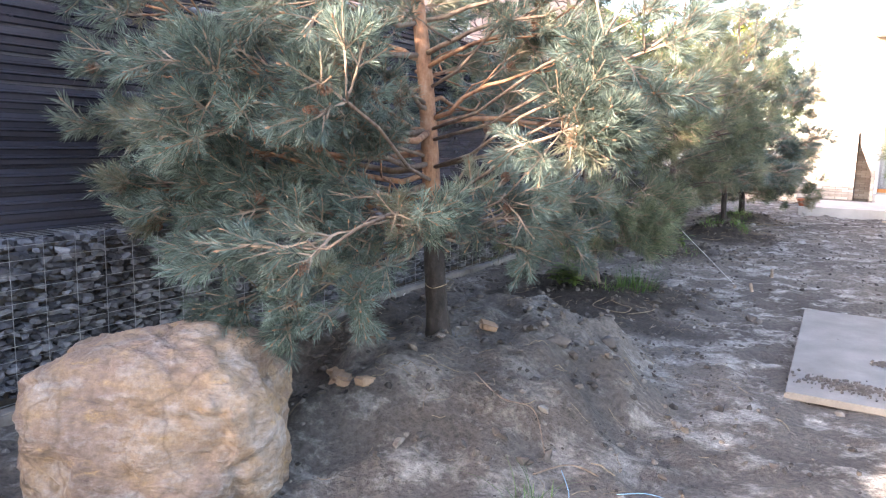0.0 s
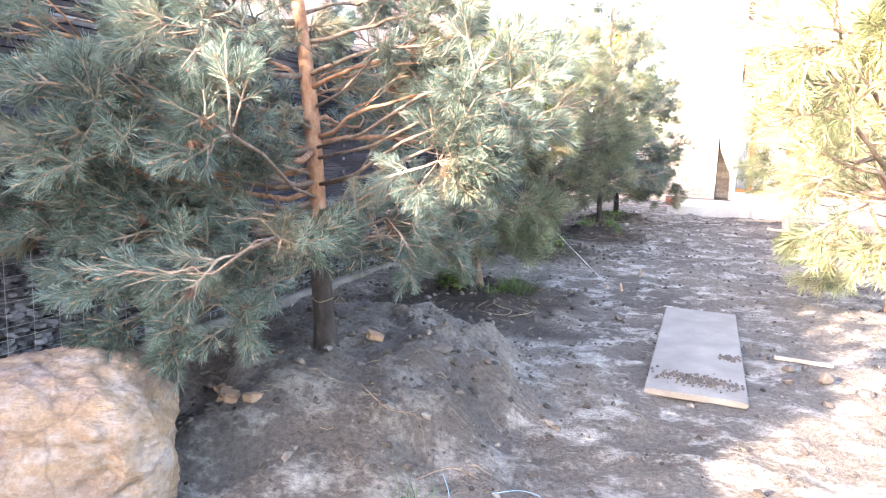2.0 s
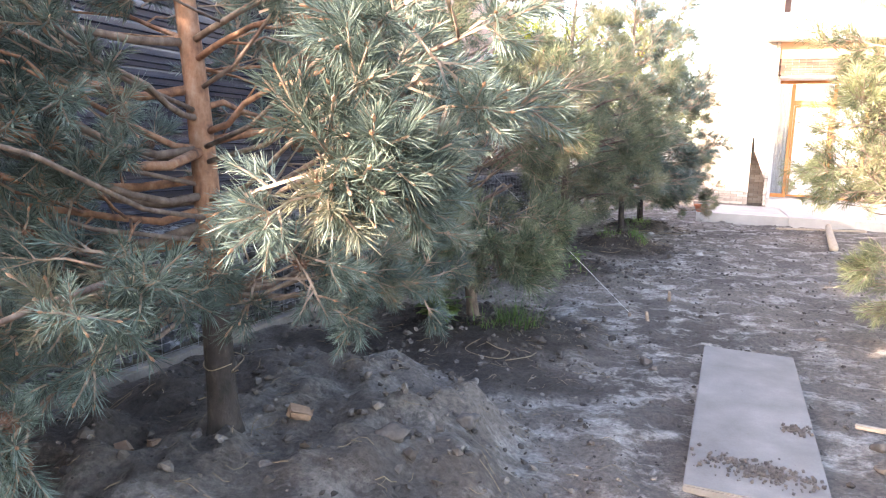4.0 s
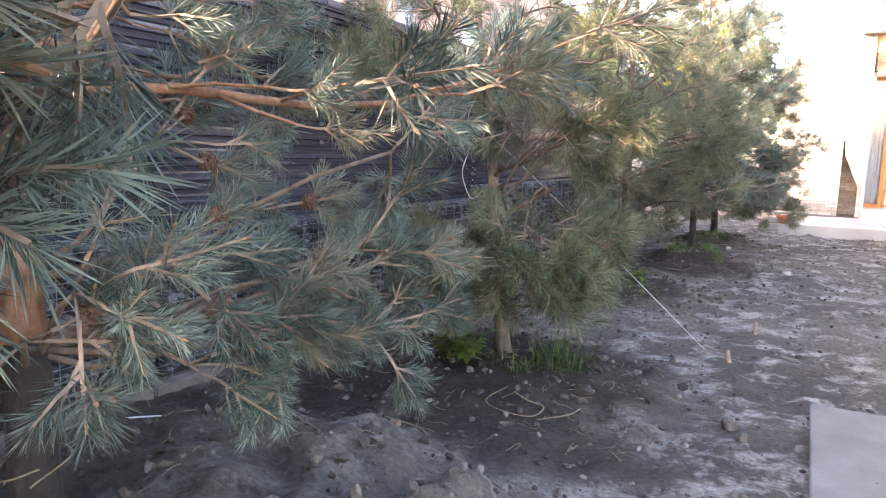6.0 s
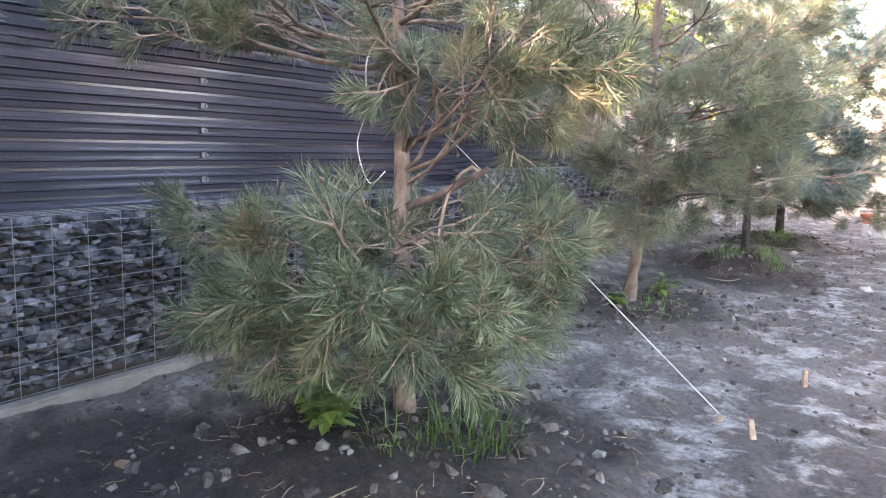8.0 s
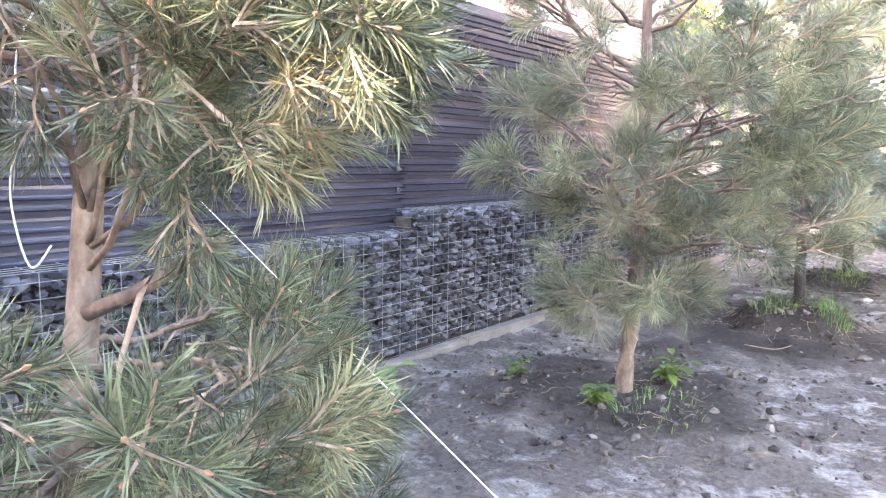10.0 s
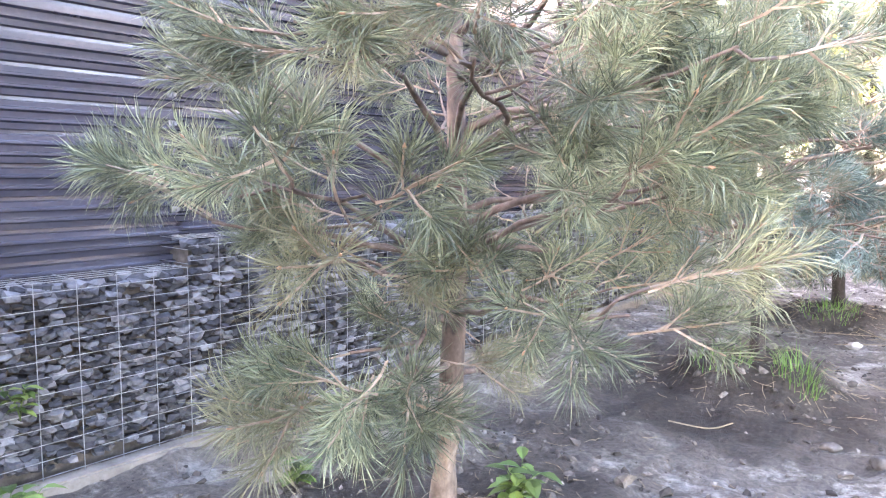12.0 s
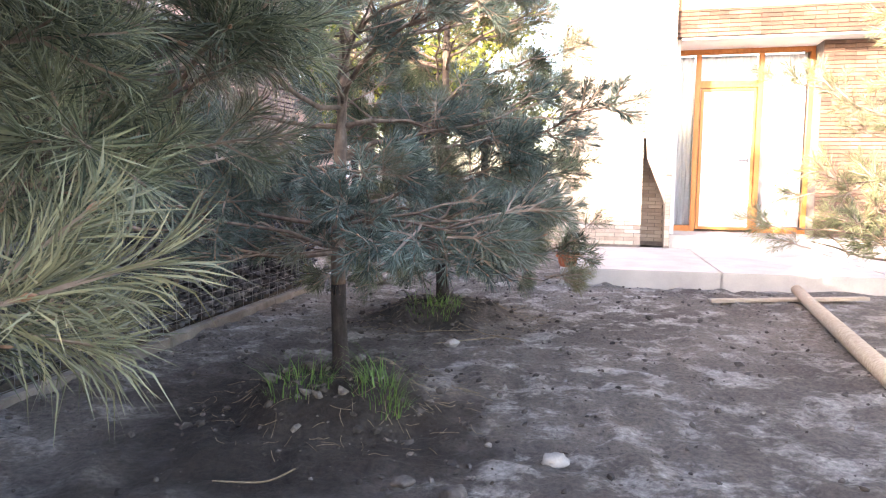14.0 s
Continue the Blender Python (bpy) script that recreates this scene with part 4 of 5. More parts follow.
pine(0.815, 11.85, 3.2, "long", "grey-green pine with long drooping needles", 37,
     [(0.55, 4, 0.6, -0.1, 0.1), (0.75, 5, 0.8, 0.0, 0.3), (0.98, 6, 0.9, 0.1, 0.45), (1.25, 6, 0.85, 0.2, 0.55), (1.55, 6, 0.85, 0.35, 0.65), (1.9, 5, 0.62, 0.4, 0.7), (2.25, 4, 0.4, 0.5, 0.8), (2.7, 4, 0.25, 0.6, 0.9)],
     extra=[(17, 1.0, 0.92, 0.3, 0.6), (30, 0.95, 0.85, 0.15, 0.45), (-15, 1.2, 0.9, 0.2, 0.5), (40, 1.3, 0.9, 0.2, 0.5), (-70, 0.75, 0.75, -0.05, 0.1), (-100, 0.9, 0.8, 0.1, 0.3), (-50, 1.25, 0.8, 0.1, 0.4)], girth=0.045, bark=("bark_tan", 0.5, "bark_grey"), lean=(0.02, 0.0), room=0.5, thick=0.15, trims=((-60, 55, 0.6, 0.92), (-180, -128, 0.9, 0.8), (140, 180, 0.9, 0.75)), lowest=0.42)
pine(1.46, 14.22, 3.3, "blue", "bushy blue-green pine on a dark root mound", 41,
     [(0.66, 5, 0.9, 0.0, 0.2), (0.78, 6, 0.92, 0.0, 0.3), (0.98, 6, 1.02, 0.1, 0.4), (1.25, 6, 1.0, 0.2, 0.5), (1.55, 6, 0.95, 0.3, 0.6), (1.85, 5, 0.75, 0.4, 0.7), (2.2, 5, 0.6, 0.5, 0.8), (2.6, 4, 0.45, 0.6, 0.9), (3.0, 4, 0.3, 0.8, 1.0)], girth=0.04, bark=("bark_low", 0.4, "bark_tan"), room=0.5, thick=0.1, size=1.2, lowest=0.54, bare=0.15)
pine(1.74, 16.45, 3.5, "green", "bushy dark green pine near the terrace", 53,
     [(0.36, 6, 0.8, 0.0, 0.1), (0.55, 6, 0.85, 0.0, 0.15), (0.75, 6, 0.88, 0.0, 0.3), (1.0, 6, 0.9, 0.1, 0.4), (1.3, 6, 0.85, 0.2, 0.5), (1.6, 6, 0.8, 0.3, 0.6), (1.9, 6, 0.75, 0.4, 0.7), (2.25, 5, 0.6, 0.5, 0.8), (2.65, 5, 0.45, 0.6, 0.9), (3.05, 4, 0.3, 0.8, 1.0)], girth=0.05, bark=("bark_low", 0.4, "bark_tan"), room=0.5, thick=0.112, size=1.22, lowest=0.24, bare=0.15)
pine(2.75, 5.42, 2.6, "gold", "sunlit yellow-green pine beside the trodden lane", 67, full[3:], girth=0.04, bark=("bark_tan", 0.6, "bark_orange"), lean=(-0.2, 0.0), room=0.6, reach=0.56, thick=0.15, lowest=1.0, size=0.85,
     clumps=((1.96, 4.8, 1.6, 4, 0.11), (2.05, 4.8, 1.62, 4, 0.11), (2.0, 4.85, 1.44, 4, 0.11), (2.1, 4.85, 1.5, 4, 0.12), (2.2, 5.3, 1.34, 4, 0.13), (2.34, 5.3, 1.38, 4, 0.13), (2.2, 5.3, 1.2, 4, 0.12), (2.34, 5.3, 1.17, 4, 0.13), (2.42, 5.3, 1.05, 4, 0.13)),
     extra=[(170, 1.15, 0.6, 0.1, 0.2), (-170, 1.05, 0.55, 0.1, 0.2), (150, 1.2, 0.7, 0.1, 0.2)])
pine(3.98, 9.75, 3.2, "gold", "sunlit yellow-green pine on the bright strip", 71, full[1:], girth=0.045, bark=("bark_tan", 0.6, "bark_orange"), room=0.6, thick=0.16, size=1.3, lowest=0.3, trims=((110, 180, 0.8, 1.1), (-180, -100, 0.8, 1.1)),
     clumps=((3.39, 9.4, 0.42, 6, 0.2), (3.46, 9.4, 0.34, 5, 0.18), (3.27, 9.4, 0.62, 6, 0.2), (3.05, 9.4, 1.1, 6, 0.2), (2.88, 9.4, 1.25, 5, 0.18), (3.0, 9.4, 1.6, 6, 0.2), (3.2, 9.4, 2.0, 6, 0.22)))
pine(5.3, 15.4, 3.2, "gold", "sunlit yellow-green pine close to the villa", 73, full, girth=0.045, bark=("bark_tan", 0.6, "bark_orange"), thick=0.38, size=1.3)


# ---- boulder, board and loose things ----
def boulder():
    bm = bmesh.new()
    bmesh.ops.create_icosphere(bm, subdivisions=6, radius=1.0)
    for v in bm.verts:
        p = v.co.copy()
        n = 0.16 * noise.noise(p * 1.1 + Vector((4, 1, 2))) + 0.07 * noise.noise(p * 2.7) + 0.035 * noise.noise(p * 7) + 0.018 * noise.noise(p * 16) + 0.01 * noise.noise(p * 34)
        ridge = abs(noise.noise(p * 2.1 + Vector((9, 3, 1))))
        n -= 0.05 * max(0, 0.12 - ridge) / 0.12
        n -= 0.03 * max(0, 0.05 - abs(noise.noise(p * 3.6 + Vector((2, 8, 5))))) / 0.05
        p = p / (abs(p.x) ** 2.7 + abs(p.y) ** 2.7 + abs(p.z) ** 2.7) ** (1 / 2.7)   # a blocky round
        q = p * (1 + n) * 0.94
        q = Vector((q.x * 0.46, q.y * 0.40, q.z * 0.36))
        for c, r, dep in ((Vector((0.25, -0.34, 0.06)), 0.13, 0.06), (Vector((-0.2, -0.36, -0.05)), 0.1, 0.04)):
            k = (q - c).length / r
            if k < 1:
                q.y += dep * (1 - k * k)
        v.co = q
    ob = part("boulder", bm, "rock", smooth=True)
    ob.matrix_world = pose(-0.36, 4.97, 0.215, 0, 0, 18)
    tagged(ob, "large pinkish ochre boulder lying on bare soil", "boulder")


boulder()


def board():
    bm = bmesh.new()
    box(bm, (-0.265, -1.05, 0), (0.265, 1.05, 0.035), bevel=0.006)
    ob = part("concrete_board", bm, "slab")
    ob.matrix_world = pose(2.183, 7.85, 0.012, 0.3, 0.5, -7.6)
    tagged(ob, "pale grey slab lying flat on the soil, crumbs on it", "slab")


board()


# ---- small things on the ground ----
def clods():
    """Soil lumps and pebbles, denser over the dug beds and along the foot of the mound."""
    rng = random.Random(77)
    shapes = []
    for k in range(6):
        bm = rough_stone_bm(rng, (1, 0.8, 0.55), 1, 0.42, 20 + k * 2.7)
        shapes.append(([v.co.copy() for v in bm.verts], [tuple(v.index for v in f.verts) for f in bm.faces]))
        bm.free()
    verts, faces = [], []
    for n in range(17000):
        y = rng.uniform(2.8, 18.4)
        x = rng.uniform(-1.0, 4.2) + (y - 8) * 0.06
        near = min(math.hypot(x - bx, y - by) / r for bx, by, r, h in BEDS)
        if near > 1.7 and rng.random() < 0.55:
            continue
        r = (0.0035 + 0.019 * rng.random() ** 3.4) * (1.5 if near < 1.3 else 1.0)
        if rng.random() < 0.025:
            r *= 1.8
        m = Matrix.Translation((x, y, ground_z(x, y) + r * 0.25)) @ Euler((rng.uniform(-0.6, 0.6), rng.uniform(-0.6, 0.6), rng.uniform(0, 6))).to_matrix().to_4x4() @ Matrix.Scale(r, 4)
        vs, fs = shapes[rng.randrange(6)]
        o = len(verts)
        verts += [m @ c for c in vs]
        faces += [tuple(i + o for i in f) for f in fs]
    ob = link_mesh("soil_clods", verts, faces, ["soil_clod"])
    tagged(ob, "loose dark soil lumps and pale pebbles strewn about", "soil clods", kind="stuff")


def litter():
    """Dry needles, straw and thin roots lying about the trees."""
    rng = random.Random(78)
    verts, faces = [], []
    for n in range(1100):
        bx, by, r, h = BEDS[rng.randrange(5)]
        a, d = rng.uniform(0, 6.28), r * 1.7 * rng.random() ** 0.6
        x, y = bx + d * math.cos(a), by + d * math.sin(a)
        L, w, b = rng.uniform(0.03, 0.11), rng.uniform(0.0009, 0.002), rng.uniform(0, 6.28)
        bend = rng.uniform(-0.6, 0.6)
        pts = []
        for k in range(4):
            u = k / 3 - 0.5
            px, py = x + L * u * math.cos(b + bend * u), y + L * u * math.sin(b + bend * u)
            pts.append((px, py, ground_z(px, py) + 0.005 + rng.uniform(0, 0.008)))
        v, f = tube_data(pts, [w] * 4, 3)
        o = len(verts)
        verts += v
        faces += [tuple(i + o for i in q) for q in f]
    tagged(link_mesh("plant_litter", verts, faces, ["straw"]), "dry needles, straw and root bits on the soil", "litter", kind="stuff")


def grass_clump(x, y, radius, count, height, seed, mat="grass", label="tuft of fresh green grass at a pine's foot"):
    rng = random.Random(seed)
    verts, faces = [], []
    for n in range(count):
        a, d = rng.uniform(0, 6.28), radius * math.sqrt(rng.random())
        px, py = x + d * math.cos(a), y + d * math.sin(a)
        z = ground_z(px, py) - 0.01
        h, w = height * rng.choice((0.35, 0.5, 0.7, 0.9, 1.25)) * rng.uniform(0.8, 1.2), rng.uniform(0.0018, 0.0038)
        b, arch = a + rng.uniform(-1.2, 1.2), rng.uniform(0.2, 1.1)
        dx, dy = math.cos(b), math.sin(b)
        o = len(verts)
        for k in range(4):
            u = k / 3
            c = Vector((px + dx * arch * h * u * u, py + dy * arch * h * u * u, z + h * (u - 0.3 * arch * u * u)))
            ww = w * (1 - u * 0.9)
            verts += [c + Vector((-dy * ww, dx * ww, 0)), c + Vector((dy * ww, -dx * ww, 0))]
        faces += [(o + 2 * k, o + 2 * k + 1, o + 2 * k + 3, o + 2 * k + 2) for k in range(3)]
    tagged(link_mesh("grass_tuft", verts, faces, [mat]), label, "grass", kind="stuff")


def weed(x, y, stems, height, leaf, seed, label, low=0.0):
    """A broad-leaved weed: stems with pointed, folded leaves."""
    rng = random.Random(seed)
    z0 = ground_z(x, y) + low
    plant = new("weed")
    plant.location = (x, y, z0)
    tagged(plant, label, "weed")
    for s in range(stems):
        a = 6.28 * s / stems + rng.uniform(-0.4, 0.4)
        lean = rng.uniform(0.2, 0.8)
        h = height * rng.uniform(0.5, 1.0)
        pts = [Vector((math.cos(a) * lean * h * u * u, math.sin(a) * lean * h * u * u, h * u)) for u in (0, 0.35, 0.7, 1.0)]
        stem = tube("stem", pts, [0.003, 0.0026, 0.002, 0.0014], "weed", plant, 4)
        verts, faces = [], []
        for n in range(9):
            u = 0.25 + 0.75 * n / 8
            k = min(2, int(u * 3))
            p = pts[k].lerp(pts[k + 1], min(1, u * 3 - k))
            b = a + n * 2.4
            d = Vector((math.cos(b), math.sin(b), rng.uniform(-0.1, 0.6))).normalized()
            sd = d.cross(Vector((0, 0, 1))).normalized()
            L = leaf * rng.uniform(0.6, 1.1)
            o = len(verts)
            prof = [(0, 0), (0.25, 0.2), (0.5, 0.26), (0.8, 0.14), (1.0, 0)]
            for t, w in prof:
                c = p + d * L * t + Vector((0, 0, -0.25 * L * t * t))
                up = Vector((0, 0, w * L * 0.35))
                verts += [c + sd * w * L + up, c, c - sd * w * L + up]
            for q in range(4):
                i = o + q * 3
                faces += [(i, i + 1, i + 4, i + 3), (i + 1, i + 2, i + 5, i + 4)]
        link_mesh("leaves", verts, faces, ["weed"], stem)


clods()
litter()
grass_clump(0.82, 8.95, 0.19, 190, 0.17, 1)
grass_clump(0.62, 8.75, 0.14, 70, 0.11, 2)
grass_clump(1.68, 14.0, 0.13, 150, 0.17, 3, label="fresh grass on the pine's dark root mound")
grass_clump(1.3, 14.02, 0.16, 130, 0.13, 4, label="fresh grass on the pine's dark root mound")
grass_clump(1.7, 16.2, 0.22, 150, 0.15, 5)
grass_clump(1.02, 11.62, 0.24, 120, 0.08, 6, label="thin grass beside a pine's trunk")
grass_clump(0.91, 5.30, 0.10, 45, 0.12, 7, "grass", "thin green grass wisp on bare soil")
weed(-0.02, 10.84, 13, 0.29, 0.1, 8, "bright green leafy weed beside the gabion wall")
weed(-0.18, 10.96, 9, 0.25, 0.09, 9, "bright green leafy weed beside the gabion wall")
weed(0.76, 11.55, 5, 0.11, 0.09, 10, "pale green broad-leaved weed by the pine")
weed(0.25, 11.75, 3, 0.13, 0.08, 11, "small green weed on bare soil")
weed(0.35, 8.72, 7, 0.22, 0.11, 12, "dark green broad-leaved weed under the pine")
weed(0.2, 8.85, 6, 0.2, 0.11, 13, "dark green broad-leaved weed under the pine")
weed(1.0, 12.05, 4, 0.18, 0.1, 14, "green weed behind the pine's trunk")

weed(-0.535, 11.19, 3, 0.14, 0.06, 15, "small bright weed growing out of the gabion wall", 0.30)


def cord(name, pts, r, mat, label):
    curve = []
    P = [Vector(p) for p in pts]
    for i in range(len(P) - 1):
        a, b, c, d = P[max(0, i - 1)], P[i], P[i + 1], P[min(len(P) - 1, i + 2)]
        for k in range(6):
            t = k / 6
            curve.append(0.5 * ((2 * b) + (c - a) * t + (2 * a - 5 * b + 4 * c - d) * t * t + (3 * b - a - 3 * c + d) * t ** 3))
    curve.append(P[-1])
    ob = tube(name, curve, [r] * len(curve), mat, None, 5)
    return tagged(ob, label, "cord")


def on_soil(pts, lift=0.006):
    return [(x, y, ground_z(x, y) + lift) for x, y in pts]


cord("guy_cord", [(0.25, 9.35, 1.34), (0.92, 9.58, 0.69), (1.58, 9.83, 0.03)], 0.0016, "cord", "taut white cord staying the pine to a peg")
cord("trunk_cord", [(0.2, 9.33, 1.6), (0.15, 9.25, 1.45), (0.17, 9.22, 1.25), (0.13, 9.22, 1.1), (0.19, 9.22, 0.95), (0.26, 9.23, 1.0)], 0.0024, "cord", "loose white cord hanging down the pine's trunk")
cord("trunk_cord", [(0.23, 6.19, 0.555), (0.17, 6.15, 0.535), (0.11, 6.21, 0.545), (0.15, 6.30, 0.555), (0.23, 6.27, 0.555), (0.24, 6.17, 0.535), (0.30, 6.11, 0.565)], 0.0022, "straw", "pale cord knotted round the pine's lower trunk")
cord("ground_cord", on_soil([(0.66, 8.42), (0.58, 8.33), (0.68, 8.22), (0.82, 8.24), (0.86, 8.33), (0.78, 8.35), (0.7, 8.4)], 0.012), 0.003, "straw", "loop of pale twine lying on the soil")
cord("ground_cord", on_soil([(0.94, 5.58), (1.01, 5.36), (0.92, 5.21), (1.06, 5.16), (1.21, 5.28), (1.34, 5.46), (1.26, 5.56), (1.16, 5.46)], 0.02), 0.0018, "cord_blue", "tangled pale blue cord on the soil")
cord("ground_cord", on_soil([(1.01, 5.01), (1.16, 5.16), (1.31, 5.06), (1.46, 5.18)], 0.015), 0.0018, "cord_blue", "tangled pale blue cord on the soil")
cord("root", on_soil([(0.51, 5.81), (0.66, 5.71), (0.78, 5.76), (0.86, 5.64)], 0.02), 0.003, "bark_tan", "dry root sticking out of the soil")
cord("root", on_soil([(0.86, 5.46), (0.96, 5.61), (1.08, 5.56)], 0.02), 0.0034, "bark_tan", "dry root sticking out of the soil")

cord("fallen_twig", on_soil([(-0.79, 7.25), (-0.55, 7.21), (-0.45, 7.34)], 0.03), 0.0035, "cord", "pale forked dry twig on the mound")
cord("fallen_twig", on_soil([(-0.55, 7.21), (-0.42, 7.04), (-0.30, 6.87)], 0.03), 0.003, "cord", "pale forked dry twig on the mound")
for n, (bx, by, a, L) in enumerate(((2.0, 15.5, 0.5, 0.5), (2.1, 15.7, -0.9, 0.6), (1.85, 15.75, 0.1, 0.45), (2.25, 15.6, 2.2, 0.4), (0.95, 8.3, 0.7, 0.25), (0.4, 7.8, 2.5, 0.3), (1.35, 13.3, 0.3, 0.3))):
    cord("fallen_twig", on_soil([(bx - L * 0.5 * math.cos(a), by - L * 0.5 * math.sin(a)), (bx + 0.03, by), (bx + L * 0.5 * math.cos(a + 0.3), by + L * 0.5 * math.sin(a + 0.3))], 0.025), 0.0035, "straw", "thin dry fallen twig on the soil")


def peg(x, y, h, label, tilt=8):
    bm = bmesh.new()
    box(bm, (-0.014, -0.011, -0.05), (0.014, 0.011, h), bevel=0.003)
    for v in bm.verts:
        if v.co.z > h - 0.02:
            v.co.x *= 0.7
    ob = part("wooden_peg", bm, "twig")
    ob.matrix_world = pose(x, y, ground_z(x, y), tilt, -6, 30)
    tagged(ob, label, "peg")


peg(1.92, 10.5, 0.09, "short wooden peg driven into the soil")
peg(1.72, 9.68, 0.075, "short wooden peg leaning in the soil", -14)
peg(1.585, 9.835, 0.03, "wooden peg holding the white cord")


def brick_bit(x, y, s, seed, label="broken sandy brick piece on the soil"):
    rng = random.Random(seed)
    bm = bmesh.new()
    box(bm, (-s, -s * 0.7, -s * 0.4), (s, s * 0.7, s * 0.5), bevel=s * 0.18)
    for v in bm.verts:
        v.co += Vector([rng.uniform(-0.14, 0.14) * s for _ in range(3)])
    ob = part("brick_fragment", bm, "brick_bit")
    ob.matrix_world = pose(x, y, ground_z(x, y) + s * 0.25, rng.uniform(-15, 15), rng.uniform(-15, 15), rng.uniform(0, 180))
    tagged(ob, label, "brick", "broken brick pieces")


for n, (bx, by, bs) in enumerate(((-0.03, 5.60, 0.042), (0.02, 5.57, 0.04), (0.12, 5.56, 0.038), (-0.12, 5.72, 0.028), (-0.08, 6.02, 0.035), (0.37, 6.42, 0.045), (-0.02, 6.1, 0.022), (0.35, 7.75, 0.025), (-0.2, 8.3, 0.025))):
    brick_bit(bx, by, bs, n)


def lump(x, y, s, seed, mat="soil_dark", label="large dry soil lump"):
    rng = random.Random(seed)
    bm = rough_stone_bm(rng, (s, s * 0.8, s * 0.6), 3, 0.22, seed)
    ob = part("soil_lump", bm, mat, smooth=True)
    ob.matrix_world = pose(x, y, ground_z(x, y) + s * 0.3, 0, 0, seed * 40)
    tagged(ob, label, "soil lump")


for n, (bx, by, bs) in enumerate(((1.68, 8.55, 0.045), (2.62, 7.3, 0.035), (2.68, 7.55, 0.04), (2.85, 7.4, 0.05), (3.0, 7.2, 0.045), (2.75, 7.0, 0.03), (1.88, 13.35, 0.04), (2.08, 13.25, 0.05), (1.72, 8.35, 0.035), (4.12, 13.62, 0.06), (2.9, 9.5, 0.05), (0.72, 6.45, 0.06), (0.92, 6.85, 0.05))):
    lump(bx, by, bs, n + 3)

for n, (bx, by, bs) in enumerate(((0.85, 18.1, 0.12), (1.05, 18.0, 0.1), (0.7, 18.2, 0.14), (1.2, 18.15, 0.08), (2.9, 18.35, 0.09), (2.45, 13.6, 0.05), (1.9, 15.4, 0.05))):
    lump(bx, by, bs, n + 31, "concrete", "pale broken concrete lump on the soil")


def plank(x, y, L, w, h, turn, label, mat="wood"):
    bm = bmesh.new()
    box(bm, (-L / 2, -w / 2, 0), (L / 2, w / 2, h), bevel=0.004)
    ob = part("plank", bm, mat)
    ob.matrix_world = pose(x, y, ground_z(x, y) + 0.012, 0, 0, turn)
    tagged(ob, label, "plank")


plank(2.82, 7.78, 0.34, 0.035, 0.02, -14, "short pale wooden batten on the soil")
plank(4.75, 17.35, 1.5, 0.07, 0.03, 12, "pale wooden batten lying under the log")


def log():
    pts = [Vector((4.95, 17.72, 0.075)), Vector((4.76, 16.9, 0.07)), Vector((4.52, 15.8, 0.065)), Vector((4.28, 14.7, 0.06))]
    tagged(tube("log", pts, [0.048, 0.052, 0.056, 0.06], "wood", None, 14), "long pale debarked log lying on the soil", "log")


log()


def pot():
    bm = bmesh.new()
    prof = [(0.0, 0.0), (0.08, 0.0), (0.1, 0.1), (0.125, 0.1), (0.125, 0.14), (0.112, 0.14), (0.095, 0.03), (0.0, 0.03)]
    rings = []
    for r, z in prof:
        rings.append([bm.verts.new((r * math.cos(a), r * math.sin(a), z)) for a in [2 * math.pi * k / 20 for k in range(20)]] if r else [bm.verts.new((0, 0, z))])
    for a, b in zip(rings, rings[1:]):
        for k in range(20):
            f = [a[k % len(a)], a[(k + 1) % len(a)], b[(k + 1) % len(b)], b[k % len(b)]]
            f = [v for i, v in enumerate(f) if v not in f[:i]]
            if len(f) > 2:
                bm.faces.new(f)
    bmesh.ops.recalc_face_normals(bm, faces=bm.faces)
    ob = part("flower_pot", bm, "terracotta")
    ob.matrix_world = pose(2.89, 18.43, 0.166)
    tagged(ob, "small terracotta pot on the terrace corner", "pot")


pot()


def crumbs():
    rng = random.Random(9)
    verts, faces = [], []
    base = Matrix.Translation((2.183, 7.85, 0.012)) @ Euler((radians(0.3), radians(0.5), radians(-7.6))).to_matrix().to_4x4()
    for n in range(420):
        u = rng.gauss(0.02, 0.13)
        v = -0.80 + rng.gauss(0, 0.055) - u * 0.1 if n < 340 else rng.gauss(-0.25, 0.03)
        if n >= 340:
            u = rng.gauss(0.19, 0.035)
        if abs(u) > 0.25:
            continue
        r = rng.uniform(0.004, 0.013)
        m = base @ Matrix.Translation((u, v, 0.036 + r * 0.4)) @ Euler((rng.uniform(0, 6), rng.uniform(0, 6), 0)).to_matrix().to_4x4() @ Matrix.Scale(r, 4)
        o = len(verts)
        verts += [m @ Vector(c) for c in ((1, 0, 0), (-0.8, 0.3, 0), (0, 1, 0.1), (0.1, -0.9, 0), (0, 0.1, 0.8), (0, 0, -0.7))]
        faces += [tuple(i + o for i in f) for f in ((0, 2, 4), (2, 1, 4), (1, 3, 4), (3, 0, 4), (2, 0, 5), (1, 2, 5), (3, 1, 5), (0, 3, 5))]
    tagged(link_mesh("soil_crumbs", verts, faces, ["soil_dark"]), "dark soil crumbs spilt on the slab", "soil crumbs", kind="stuff")


crumbs()


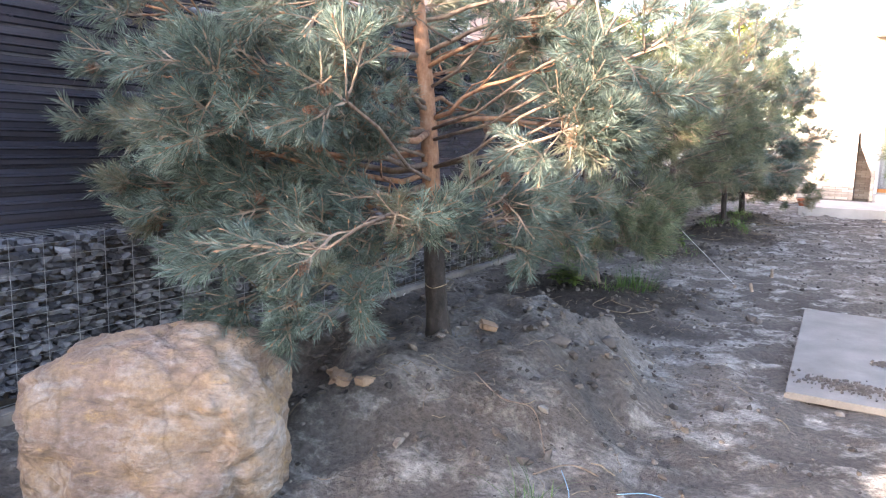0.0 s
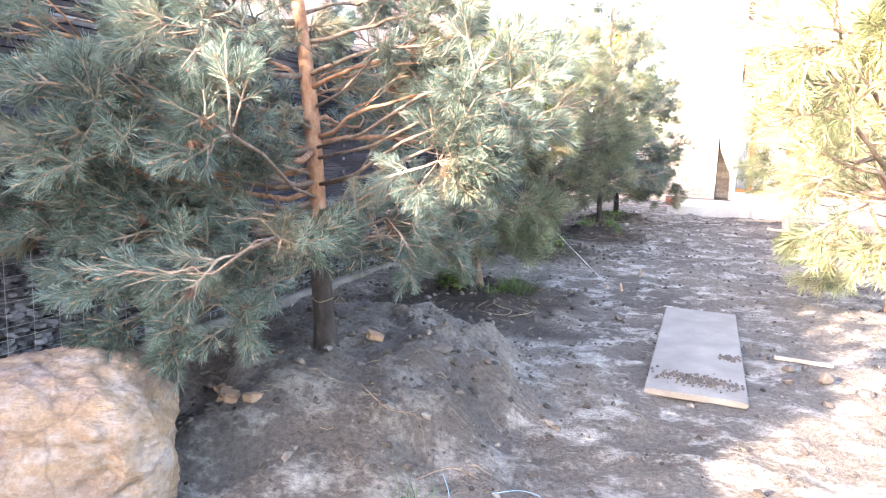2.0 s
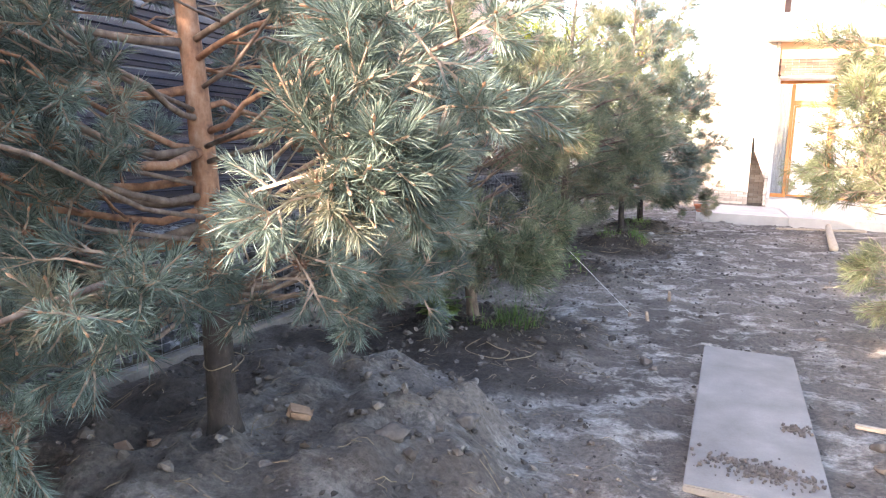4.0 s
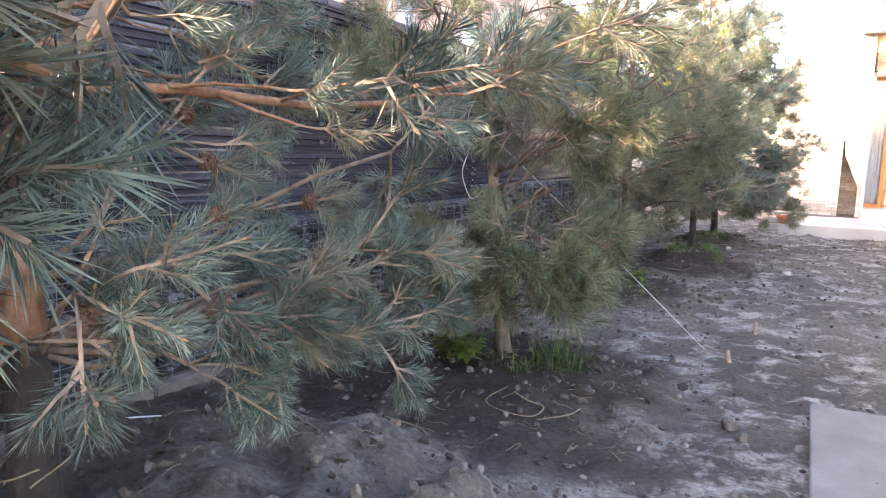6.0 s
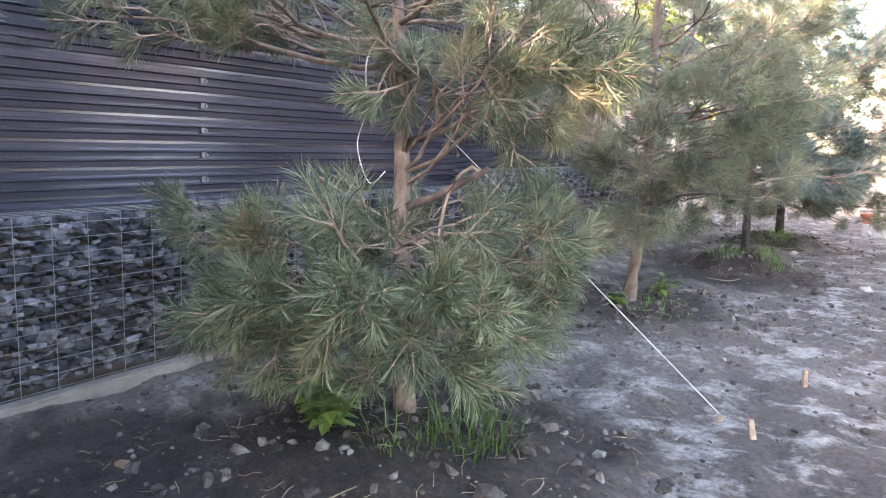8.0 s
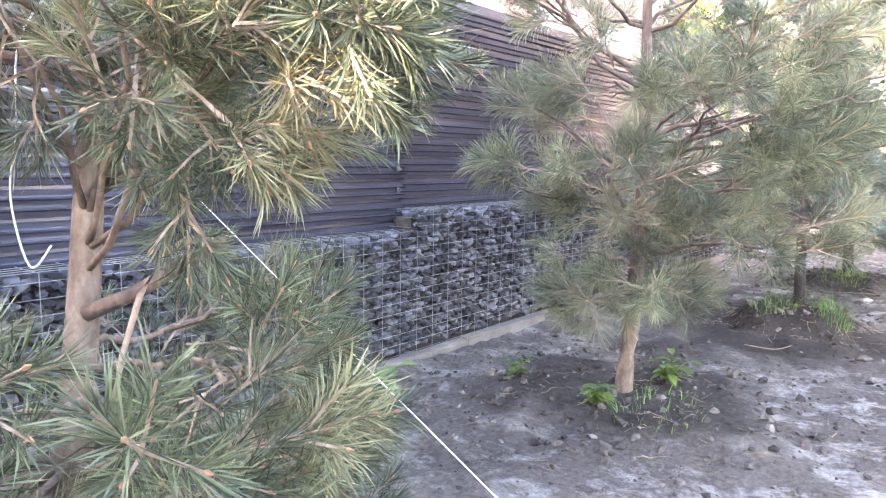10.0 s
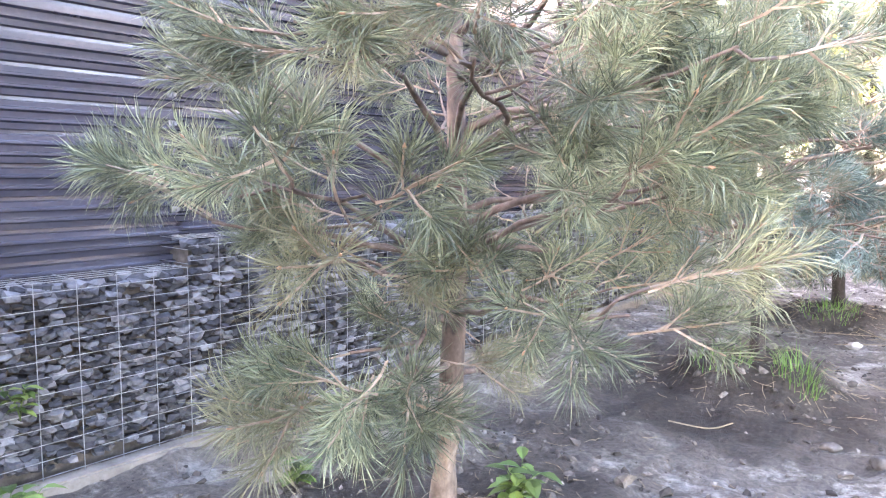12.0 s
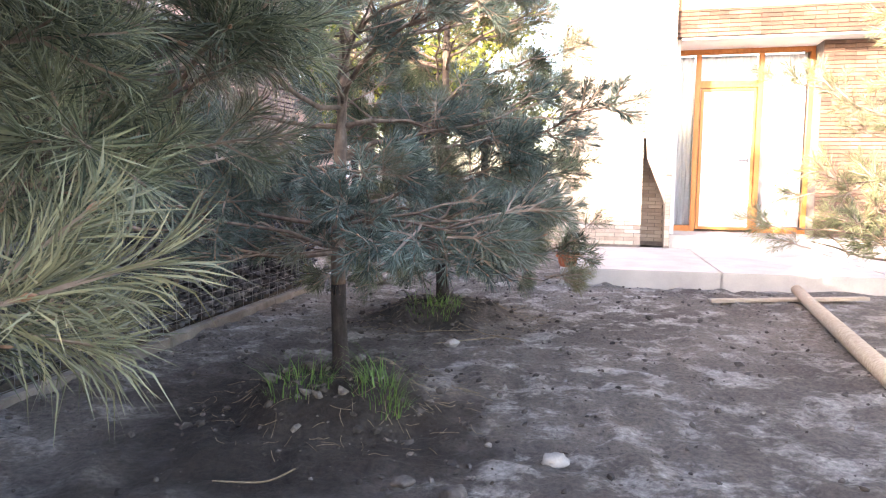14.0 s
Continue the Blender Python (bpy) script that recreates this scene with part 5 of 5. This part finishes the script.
# ---- distance ----
def leafy_tree(x, y, height, radius, seed, label):
    rng = random.Random(seed)
    tree = new("broadleaf_tree")
    tree.location = (x, y, -0.05)
    tagged(tree, label, "tree", "far garden trees")
    hs = [0, 0.4, 1.2, height * 0.5, height * 0.8]
    tube("trunk", [Vector((0.05 * math.sin(h + seed), 0.05 * math.cos(h), h)) for h in hs], [0.16, 0.13, 0.11, 0.08, 0.03], "bark_low", tree, 10)
    verts, faces = [], []
    for b in range(26):
        a, h = rng.uniform(0, 6.28), height * rng.uniform(0.3, 0.8)
        L = radius * rng.uniform(0.5, 1.0) * (1.15 - abs(h / height - 0.5))
        tip = Vector((math.cos(a) * L, math.sin(a) * L, h + L * rng.uniform(0.2, 0.7)))
        root = Vector((0, 0, h))
        tube("limb", [root, root.lerp(tip, 0.5) + Vector((0, 0, -0.1)), tip], [0.04, 0.025, 0.01], "bark_low", tree, 5)
        for n in range(190):
            u = rng.uniform(0.35, 1.08)
            c = root.lerp(tip, u) + Vector([rng.gauss(0, 0.28) for _ in range(3)])
            s = rng.uniform(0.05, 0.1)
            d1 = Vector([rng.uniform(-1, 1) for _ in range(3)]).normalized()
            d2 = d1.orthogonal().normalized() * 0.6
            o = len(verts)
            verts += [c - d1 * s, c + d2 * s, c + d1 * s, c - d2 * s]
            faces.append((o, o + 1, o + 2, o + 3))
    tagged(link_mesh("crown", verts, faces, ["leaf_yellow"], tree), "yellow-green autumn leaves", kind="stuff")


leafy_tree(-0.6, 27.5, 5.6, 2.2, 5, "yellow-green broadleaf tree in autumn colour")
leafy_tree(1.6, 29.5, 6.2, 2.3, 6, "yellow-green broadleaf tree in autumn colour")
leafy_tree(-2.6, 33.0, 6.5, 2.6, 7, "yellow-green broadleaf tree in autumn colour")
pole = tube("utility_pole", [(-0.75, 26.0, -0.2), (-0.75, 26.0, 4.0), (-0.75, 26.0, 8.5)], [0.15, 0.13, 0.1], "pole", None, 12)
tagged(pole, "plain grey concrete utility pole beyond the fence", "pole")
